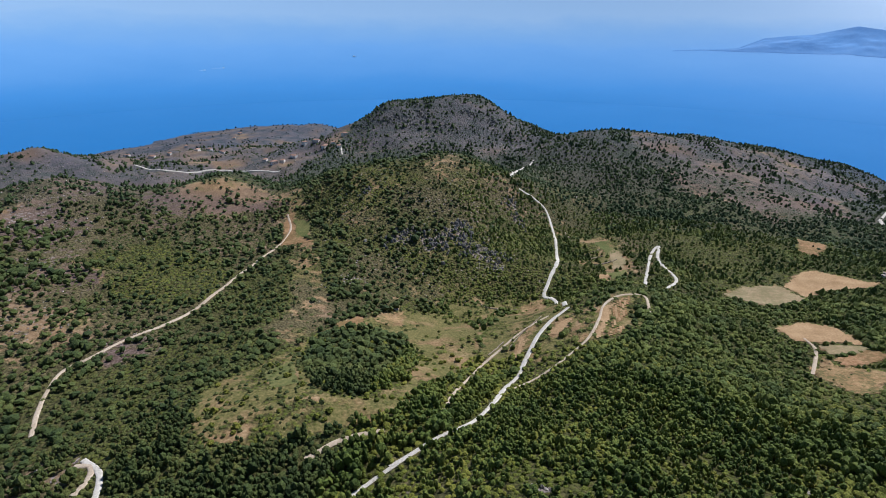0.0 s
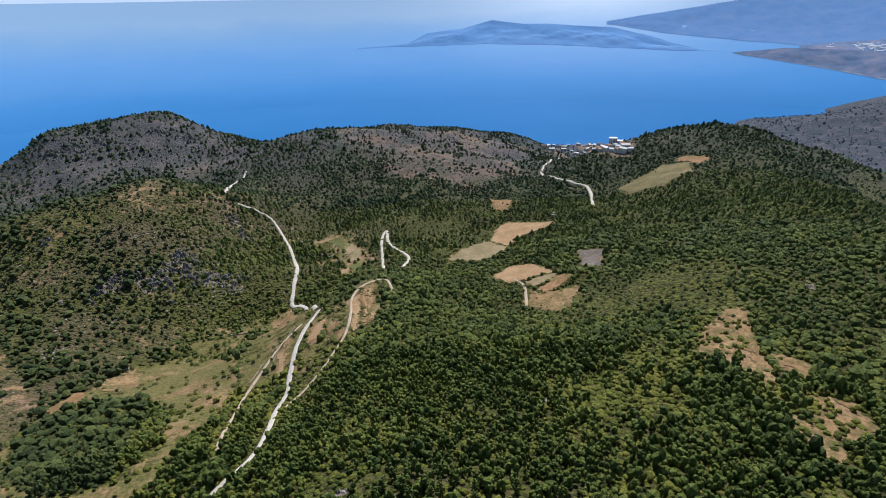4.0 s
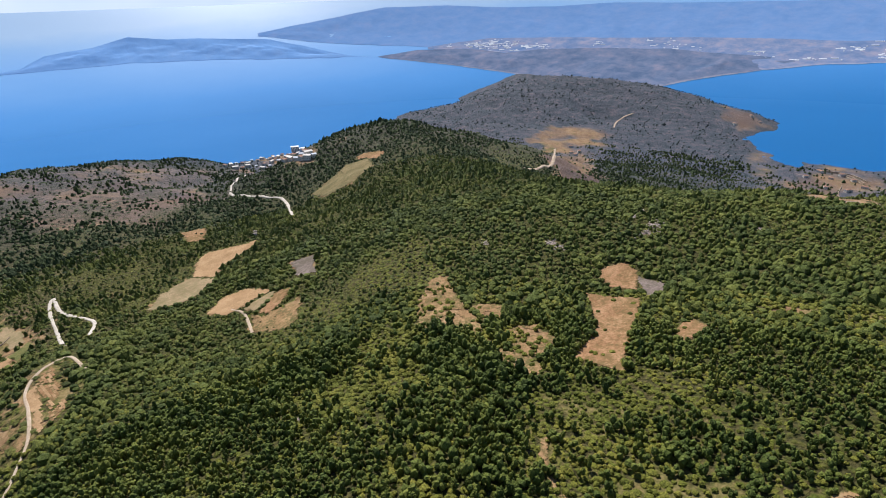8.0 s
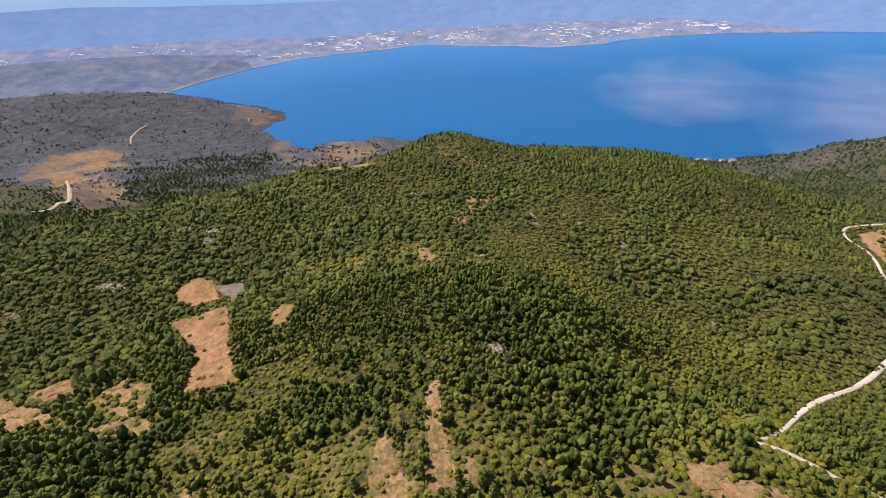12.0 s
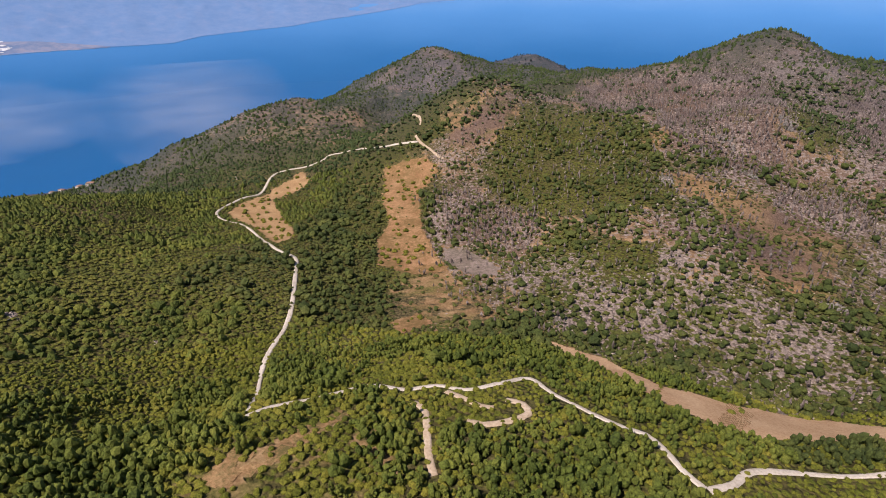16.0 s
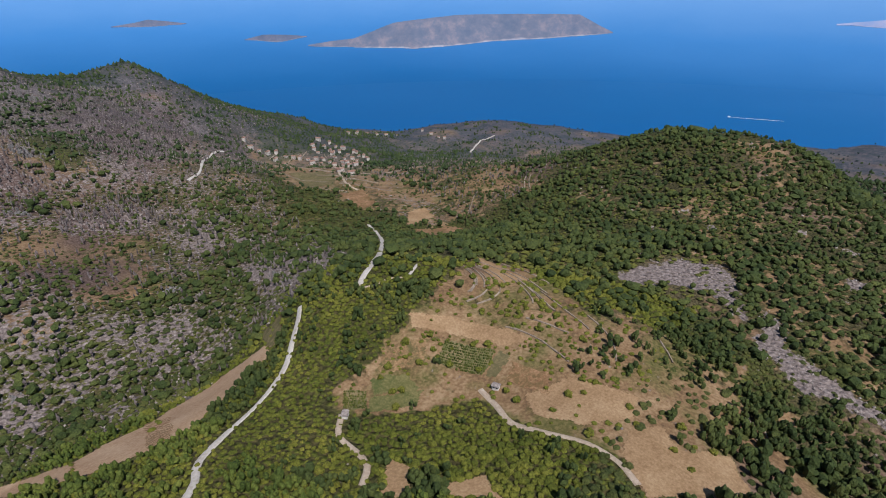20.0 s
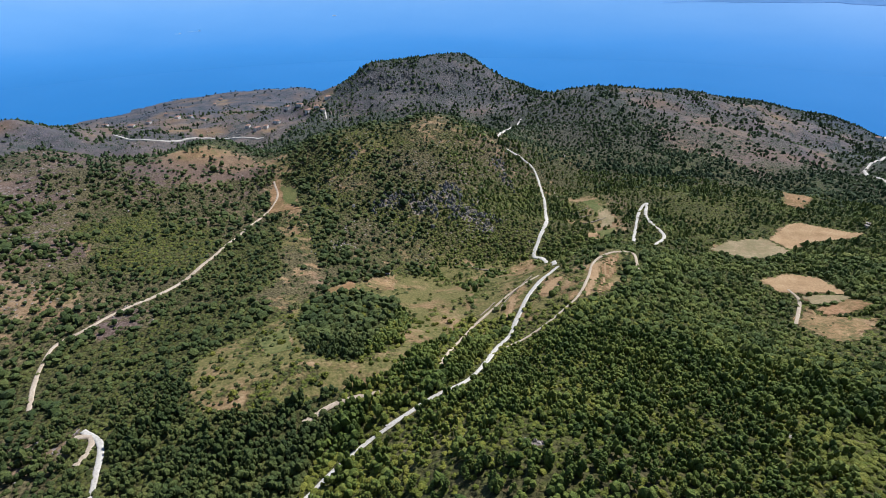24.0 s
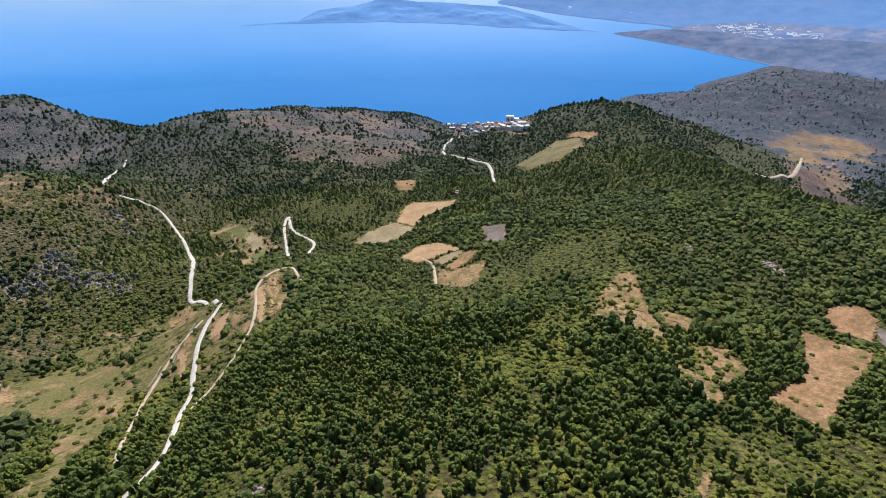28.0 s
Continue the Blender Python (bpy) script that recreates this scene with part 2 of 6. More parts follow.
# roads: width and way in metres
ROADS = {
    "main_road": (4.6, [(-60.1, 148.2), (-47, 164), (-32, 184.9), (-26.8, 231.3), (-21.4, 249.3), (-17.8, 273.9), (-14.7, 293.9), (-7.5, 317), (2.7, 338.1)]),
    "pass_road": (3.9, [(-122, 65.6), (-105.3, 77.7), (-94, 86.2), (-82.7, 100.6), (-77.4, 108.5), (-73.4, 122.1), (-68.3, 135.3), (-57.7, 150.1)]),
    "valley_road": (5.5, [(0.6, 344.3), (-7, 412), (-18, 423), (-16, 445), (-11, 490), (-20, 580), (-33, 631), (-50, 635), (-69, 631)]),
    "saddle_road": (5, [(-82, 646), (-94, 837), (-81, 940)]),
    "loop_road": (4.2, [(-185.8, 123.1), (-171.5, 117.6), (-159.8, 103.7), (-150.3, 90.6), (-144, 77.9), (-141.5, 67.4), (-136.9, 62.2), (-128.4, 61.6), (-122, 65.6)]),
    "bend_road": (4.6, [(-119, 17.1), (-130.4, 21.8), (-141.1, 19.4), (-144.1, 24.3), (-135.2, 28.3), (-124.5, 29), (-117.2, 30.5)]),
    "ridge_road": (4.6, [(-39.2, -134.7), (-47.7, -141.8), (-54.2, -150.9), (-70.9, -159.5), (-88.8, -165.8), (-107.8, -174.1), (-121.7, -185.3), (-130.5, -192.1), (-139.5, -200.8)]),
    "bank_road": (4.2, [(-38.3, -135), (-32.3, -139.9), (-26.5, -148.8), (-20.9, -154.5), (-13.6, -155.3), (-0.8, -159.9), (14, -168.7), (24.1, -178), (33.5, -169.5), (45.5, -160.3), (59.2, -160.9), (70.8, -154.7), (86.5, -154.7), (96.3, -145.1), (103.4, -136.8), (116.4, -127.7), (120.2, -119.2)]),
    "pine_road": (4.6, [(123.4, -124.7), (163.2, -181.2), (178.9, -225.1), (190.5, -249.4), (214.7, -290.8), (233, -317.1), (265, -335), (341, -395), (399, -421), (410, -466), (409, -507), (420, -563), (384, -596), (373, -629), (320, -641), (242, -612)]),
    "col_track": (5, [(252, -630), (239, -611), (218, -591), (194, -568)]),
    "high_track": (5, [(282, -696), (260, -668), (254, -652)]),
    "loop_track": (5, [(40, -139.4), (33, -139.3), (25.6, -143.9), (19.7, -150.3), (22.8, -155.8), (29.4, -156.4)]),
    "short_track": (4.5, [(53.8, -157.3), (43.9, -152.9), (37.9, -149.6), (32.7, -150)]),
    "hill_track": (4.5, [(63.4, -145.9), (56.9, -141.7), (51, -128), (46.6, -118), (42.2, -111.2)]),
    "east_road": (5, [(-320.7, -334.7), (-303.7, -307.9), (-271.5, -270.3), (-212.8, -213.7), (-185, -192.5), (-170.3, -184.5), (-162.4, -179.8)]),
    "verge_path": (1.6, [(-162.4, -179.8), (-161, -177), (-168.2, -173.5), (-176.3, -172.1), (-183.3, -166.2)]),
    "side_road": (2.4, [(-183.3, -166.2), (-190.5, -168.9), (-199.5, -172.6)]),
    "village_lane": (5, [(-558, -648), (-494, -568), (-430, -485), (-413, -457), (-410, -440)]),
    "upper_village_road": (5, [(-275, -563), (-309, -595), (-405, -739), (-441, -767)]),
    "ridge_village_road": (6, [(-960, -660), (-1067, -704), (-1131, -704)]),
    "farm_track": (4, [(-102.1, -131.2), (-93.4, -123.3), (-91.1, -111.9), (-88.3, -103.5), (-80.2, -97.9)]),
    "farm_lane": (4, [(-146.6, -95.5), (-141.4, -84.1), (-135.4, -74.1), (-136.3, -61.7), (-138.5, -45.5), (-136.2, -33.6), (-130.5, -25.1)]),
    "red_track": (4, [(-228.7, 133.6), (-244.4, 148.7), (-258, 164.2), (-270.1, 184.4), (-267.2, 204.3), (-266, 228.3), (-258.9, 249.6), (-256.2, 270.9), (-258.1, 298.4), (-265, 340), (-272, 383), (-280, 436), (-290, 470), (-309, 498)]),
    "yard_track": (4.5, [(-171.8, 105.6), (-173.4, 113.9), (-179.3, 120.7), (-186.4, 119)]),
    "terrace_track": (3, [(-49.8, 193.2), (-50.4, 225.5), (-45, 263), (-35.1, 287.6), (-21.9, 313.9), (-10, 329.4)]),
    "wood_track": (3, [(-22.5, 232.4), (-10.2, 244.9), (3.8, 262.1), (15.7, 283.4), (22.5, 310.6), (26.4, 332.8), (42.1, 353.5), (54.3, 359.3), (55.3, 330.1)]),
    "meadow_track": (4, [(-96.8, 146.4), (-89.5, 157.8), (-79.7, 165.6), (-70.8, 170.1)]),
    "hairpin_road": (5, [(65, 437), (78, 522), (88, 549), (84, 509), (93, 459), (81, 427)]),
    "coast_road": (6, [(571, 1064), (411, 820), (396, 794), (375, 724), (379, 666), (382, 619), (310, 492)]),
    "quarry_road": (8, [(621, 390), (669, 390), (749, 415), (1205, 667)]),
    "quarry_ramp": (8, [(1596, 683), (1719, 726), (1809, 711)]),
    "plain_loop": (6, [(-778, 83), (-821, 85), (-1334, 149), (-1333, 182), (-852, 150)]),
    "plain_lane": (6, [(-778, 99), (-791, 105), (-795, 124)]),
    "plain_road": (7, [(-802, 796), (-720, 792), (-649, 851), (-526, 840)]),
    "shore_road": (7, [(-1327, 150), (-1346, 169), (-1386, 216), (-1471, 290)]),
    "field_path": (3.5, [(142.1, 296.4), (154.9, 328.7), (154.4, 346.8)]),
    "dome_road": (5, [(-460, 961), (-432, 906)]),
}
# fields: cover and outline in metres
FIELDS = {
    "terr_one": ("tan", [(25.5, 329.6), (30.6, 333.9), (32.6, 336.3), (26.3, 301.9), (22.9, 286.1), (20.2, 285), (22.9, 305.7)]),
    "terr_three": ("tan", [(-8, 298.4), (-1.3, 312.7), (6, 318.1), (4.7, 305.8), (-1, 293.5), (-6.4, 294.1)]),
    "terr_four": ("dry", [(10.1, 313.2), (13, 313.7), (10.4, 296), (6, 288), (5.3, 293.5)]),
    "terr_five": ("dry", [(15.1, 306.7), (18.7, 308.2), (15.6, 291.5), (10.4, 279.9), (9.8, 286.2)]),
    "terr_six": ("tan", [(-26.6, 298.4), (-22.2, 303), (-21.7, 288.5), (-23.7, 270), (-26.1, 273.2)]),
    "terr_seven": ("dry", [(-20.3, 311.6), (-14.8, 320.6), (-16.3, 309), (-22.8, 288.9), (-24.4, 291)]),
    "bend_field": ("dry", [(-35.2, 378.4), (-35.6, 407.3), (-19.1, 416.7), (-3.4, 349.6), (-22.2, 354.9)]),
    "garden_one": ("grey", [(39, 536.6), (49.6, 538.2), (54.4, 506.7), (52.2, 489.7), (41, 484.4)]),
    "garden_two": ("tan", [(27.7, 459.5), (36.4, 460.5), (34.7, 443.6), (27.8, 445.8)]),
    "garden_three": ("grass", [(26.7, 568.3), (37.6, 578), (46.5, 535.7), (37.3, 523.9)]),
    "garden_four": ("grass", [(35.6, 464.6), (55.5, 484.6), (52.2, 465.6), (37.8, 445.7)]),
    "stubble_low": ("grey", [(122.8, 431), (144.5, 447.2), (172.5, 454.2), (183.5, 428.9), (169.6, 417.7), (146.9, 411.1)]),
    "stubble_high": ("tan", [(175.1, 456.2), (200.1, 495.5), (212, 500), (251, 472), (241, 461), (203.4, 451.1), (185, 432)]),
    "red_field": ("tan", [(141.1, 363.8), (167.3, 379.7), (179.7, 372.6), (187.4, 338.9), (177, 343.9), (157.4, 340.5), (147.2, 344.2)]),
    "red_step": ("grey", [(157.5, 334.5), (176.5, 339.3), (186, 336.5), (177.2, 327.5), (160.7, 325.2)]),
    "red_step_two": ("red", [(160.7, 317.9), (186.5, 331.2), (192.5, 323), (179.5, 315), (163, 308.3)]),
    "red_step_low": ("dry", [(155.7, 323.7), (160.4, 306.3), (186.4, 304.4), (164.3, 274.6), (150.4, 267), (142.1, 296.8)]),
    "patch": ("ash", [(219.5, 365.5), (233.6, 346.7), (210, 316.8), (205.4, 332.7)]),
    "slope": ("straw", [(405, 585), (448, 582), (484, 607), (492, 565), (458, 521), (413, 508), (385, 532)]),
    "top": ("red", [(502, 609), (519, 595), (511, 552), (487, 542)]),
    "small_clearing": ("red", [(244, 635), (259, 598), (231, 547), (221, 564)]),
    "strip": ("grass", [(-297, 492), (-274, 483), (-256, 449), (-269, 444)]),
    "yard": ("red", [(-274, 423), (-311, 497), (-303, 502), (-279, 459), (-245, 433)]),
    "square": ("red", [(247, 112.2), (256.6, 86), (230.4, 78.9), (207.3, 73.5), (181.4, 65.1), (181.8, 86.5), (214.1, 90.6)]),
    "upper": ("red", [(280.5, 120), (292.7, 110.7), (285.8, 100.2), (266, 92.3), (263.1, 101.7), (269, 114.6)]),
    "upper_side": ("ash", [(281.4, 98.2), (277.7, 81), (268.2, 78.6), (259.3, 84.5)]),
    "ell": ("dry", [(162.9, 164), (190.7, 188.3), (211.4, 196.9), (221, 191.9), (207.6, 175.7), (187.3, 143.1), (171.6, 122.4), (168.5, 95.4), (160.2, 91.4), (158.8, 106.8), (166.7, 123.4), (175.2, 138.5), (173.8, 159.4)]),
    "nook": ("dry", [(184.3, 125.5), (200.4, 119.1), (193.5, 99.9), (177.7, 100), (167.8, 101.9), (171.6, 111.7)]),
    "nook_two": ("dry", [(200.1, 157.2), (210.2, 142.7), (191.2, 131.2), (187.1, 139.4)]),
    "wedge": ("red", [(228.5, 59.2), (242.1, 55.1), (234.6, 46.4), (219.3, 50.7), (214.5, 53.1)]),
    "turnout": ("tan", [(397, -433), (402, -498), (393, -575), (365, -554), (381, -494), (272, -379), (268, -346), (341, -404)]),
    "col_field": ("red", [(270, -571), (219, -577), (192, -549), (201, -503), (171, -434), (116.6, -350.1), (137.6, -342.4), (175.6, -347.7), (200, -398), (204, -434), (238, -494)]),
    "tilled_plot": ("ash", [(136.9, -396.3), (108.0, -383.7), (73.0, -347.5), (75.1, -332.5), (101.1, -344.3), (125.4, -369.4)]),
    "col_low": ("red", [(121.3, -247.8), (107.1, -265.3), (94.3, -251.9), (104.6, -229.5)]),
    "near": ("dry", [(109.1, -86.4), (108.4, -101.5), (99.4, -93.4), (99.6, -86)]),
    "arc_west": ("bare", [(24.6, -250.6), (-5.1, -242.2), (-31.1, -211.8), (-25.1, -191.2), (-4.2, -225.3), (18.5, -238.5)]),
    "arc_mid": ("bare", [(-31.1, -211.8), (-60.4, -213.1), (-83.3, -225.7), (-107.7, -228.2), (-119.7, -207.1), (-113.7, -193.1), (-91.7, -193), (-63.6, -178.6), (-47.6, -177.1), (-27.3, -188.6)]),
    "arc_plot": ("red", [(-59.7, -214.9), (-69.7, -208.7), (-57.6, -178), (-48.6, -178.3)]),
    "arc_east": ("straw", [(-128.8, -224.1), (-136.6, -215.4), (-124.9, -197.7), (-116, -197.4)]),
    "vines": ("crop", [(-162.3, -124.8), (-169.3, -102.1), (-153.7, -99.6), (-148.8, -120.4)]),
    "vines_side": ("straw", [(-169.2, -100.8), (-168.6, -94.6), (-155.9, -93.1), (-154.4, -98.3)]),
    "vines_west": ("crop", [(-112.1, -140.7), (-117.6, -133.1), (-110.4, -125.5), (-105.2, -133.5)]),
    "beds": ("grass", [(-116, -129.3), (-133.4, -115.7), (-125.8, -111.9), (-115.6, -118.1), (-109.6, -124)]),
    "beds_up": ("grass", [(-124.2, -137.1), (-135.2, -125.9), (-133, -116.3), (-117.9, -129.6)]),
    "tan_strip": ("tan", [(-164, -148.2), (-175.2, -130.9), (-183.8, -102.8), (-182.3, -93), (-173.5, -98.1), (-166.7, -124.7), (-157.6, -141.2)]),
    "red_big": ("tan", [(-142.9, -68.6), (-151.8, -77.2), (-169.2, -66), (-171.8, -55), (-174.5, -39.8), (-160.6, -37.1), (-146.7, -51.1)]),
    "red_mid": ("red", [(-166.5, -92.5), (-167.4, -79.3), (-167.5, -74.9), (-155.6, -69.7), (-154.8, -78.9), (-156.7, -88.6)]),
    "red_low": ("tan", [(-152.8, -36.5), (-165.1, -28.1), (-156.7, -18.8), (-170, -5.3), (-154.1, 5.2), (-127.2, -21.4), (-141.6, -34.6)]),
    "top_patch": ("tan", [(-241.7, -160.6), (-236.2, -135.6), (-230.4, -117.9), (-218.1, -128.4), (-221.9, -143.6)]),
    "tan_low": ("tan", [(-95.9, -100), (-95.9, -91.5), (-85.7, -82), (-80.1, -89.7)]),
    "pale_low": ("tan", [(-98, -75.5), (-107.1, -67.2), (-101.6, -57.3), (-91.2, -73.8)]),
    "west_soil": ("dry", [(-152.5, -136.9), (-160.8, -130.2), (-147.3, -123), (-133.3, -130.6), (-127.2, -138.3), (-140.9, -140.6)]),
    "village_low": ("tan", [(-389, -346), (-410, -341), (-399, -318), (-346.7, -308.8)]),
    "village_terrace": ("straw", [(-417, -578), (-488, -589), (-409, -475), (-382, -493)]),
    "village_terrace_two": ("red", [(-376, -434), (-416, -439), (-386, -389), (-355, -375)]),
    "village_terrace_low": ("red", [(-341.9, -298.1), (-385, -288.4), (-381.1, -265.8), (-319.4, -253.6)]),
    "grass_patch": ("dry", [(107, -84.1), (99.7, -104.1), (87.1, -131.9), (82.5, -130.8), (91.5, -100.6), (98.5, -86.1)]),
    "meadow_plot": ("red", [(-155.4, 297.4), (-146.3, 319.5), (-136.8, 307.3), (-150.6, 290.2)]),
    "meadow_edge": ("dry", [(-137.7, 320.4), (-125.2, 355.3), (-116.5, 325.8), (-121.5, 312.8)]),
    "meadow_green": ("grass", [(-153.2, 203.6), (-145.8, 222.7), (-124.3, 192), (-134.4, 182.8)]),
    "cart_strip": ("dry", [(132, 8.2), (135, 5.3), (124.2, 2.8), (108.8, -0.4), (108.8, 15.7), (120.7, 11.5)]),
    "cart_strip_two": ("dry", [(147.8, -9.9), (149.1, -13.8), (131.3, -13.1), (108.6, -14.3), (108.7, -5.6), (125.4, -7.3)]),
    "cart_strip_three": ("dry", [(126.7, 71.2), (127.4, 69.5), (112.3, 58.1), (106.3, 49.2), (105.8, 54.2), (114.2, 62.5)]),
    "cart_strip_four": ("dry", [(117.7, -17.3), (116.1, -22.1), (109, -24.4), (108.7, -18.2)]),
}
# narrow terraces side by side: the foot and the head of the outer edges, and how many
STRIPS = [((28, 285.5), (35.5, 292.5), (33.5, 337), (44, 350), 5)]
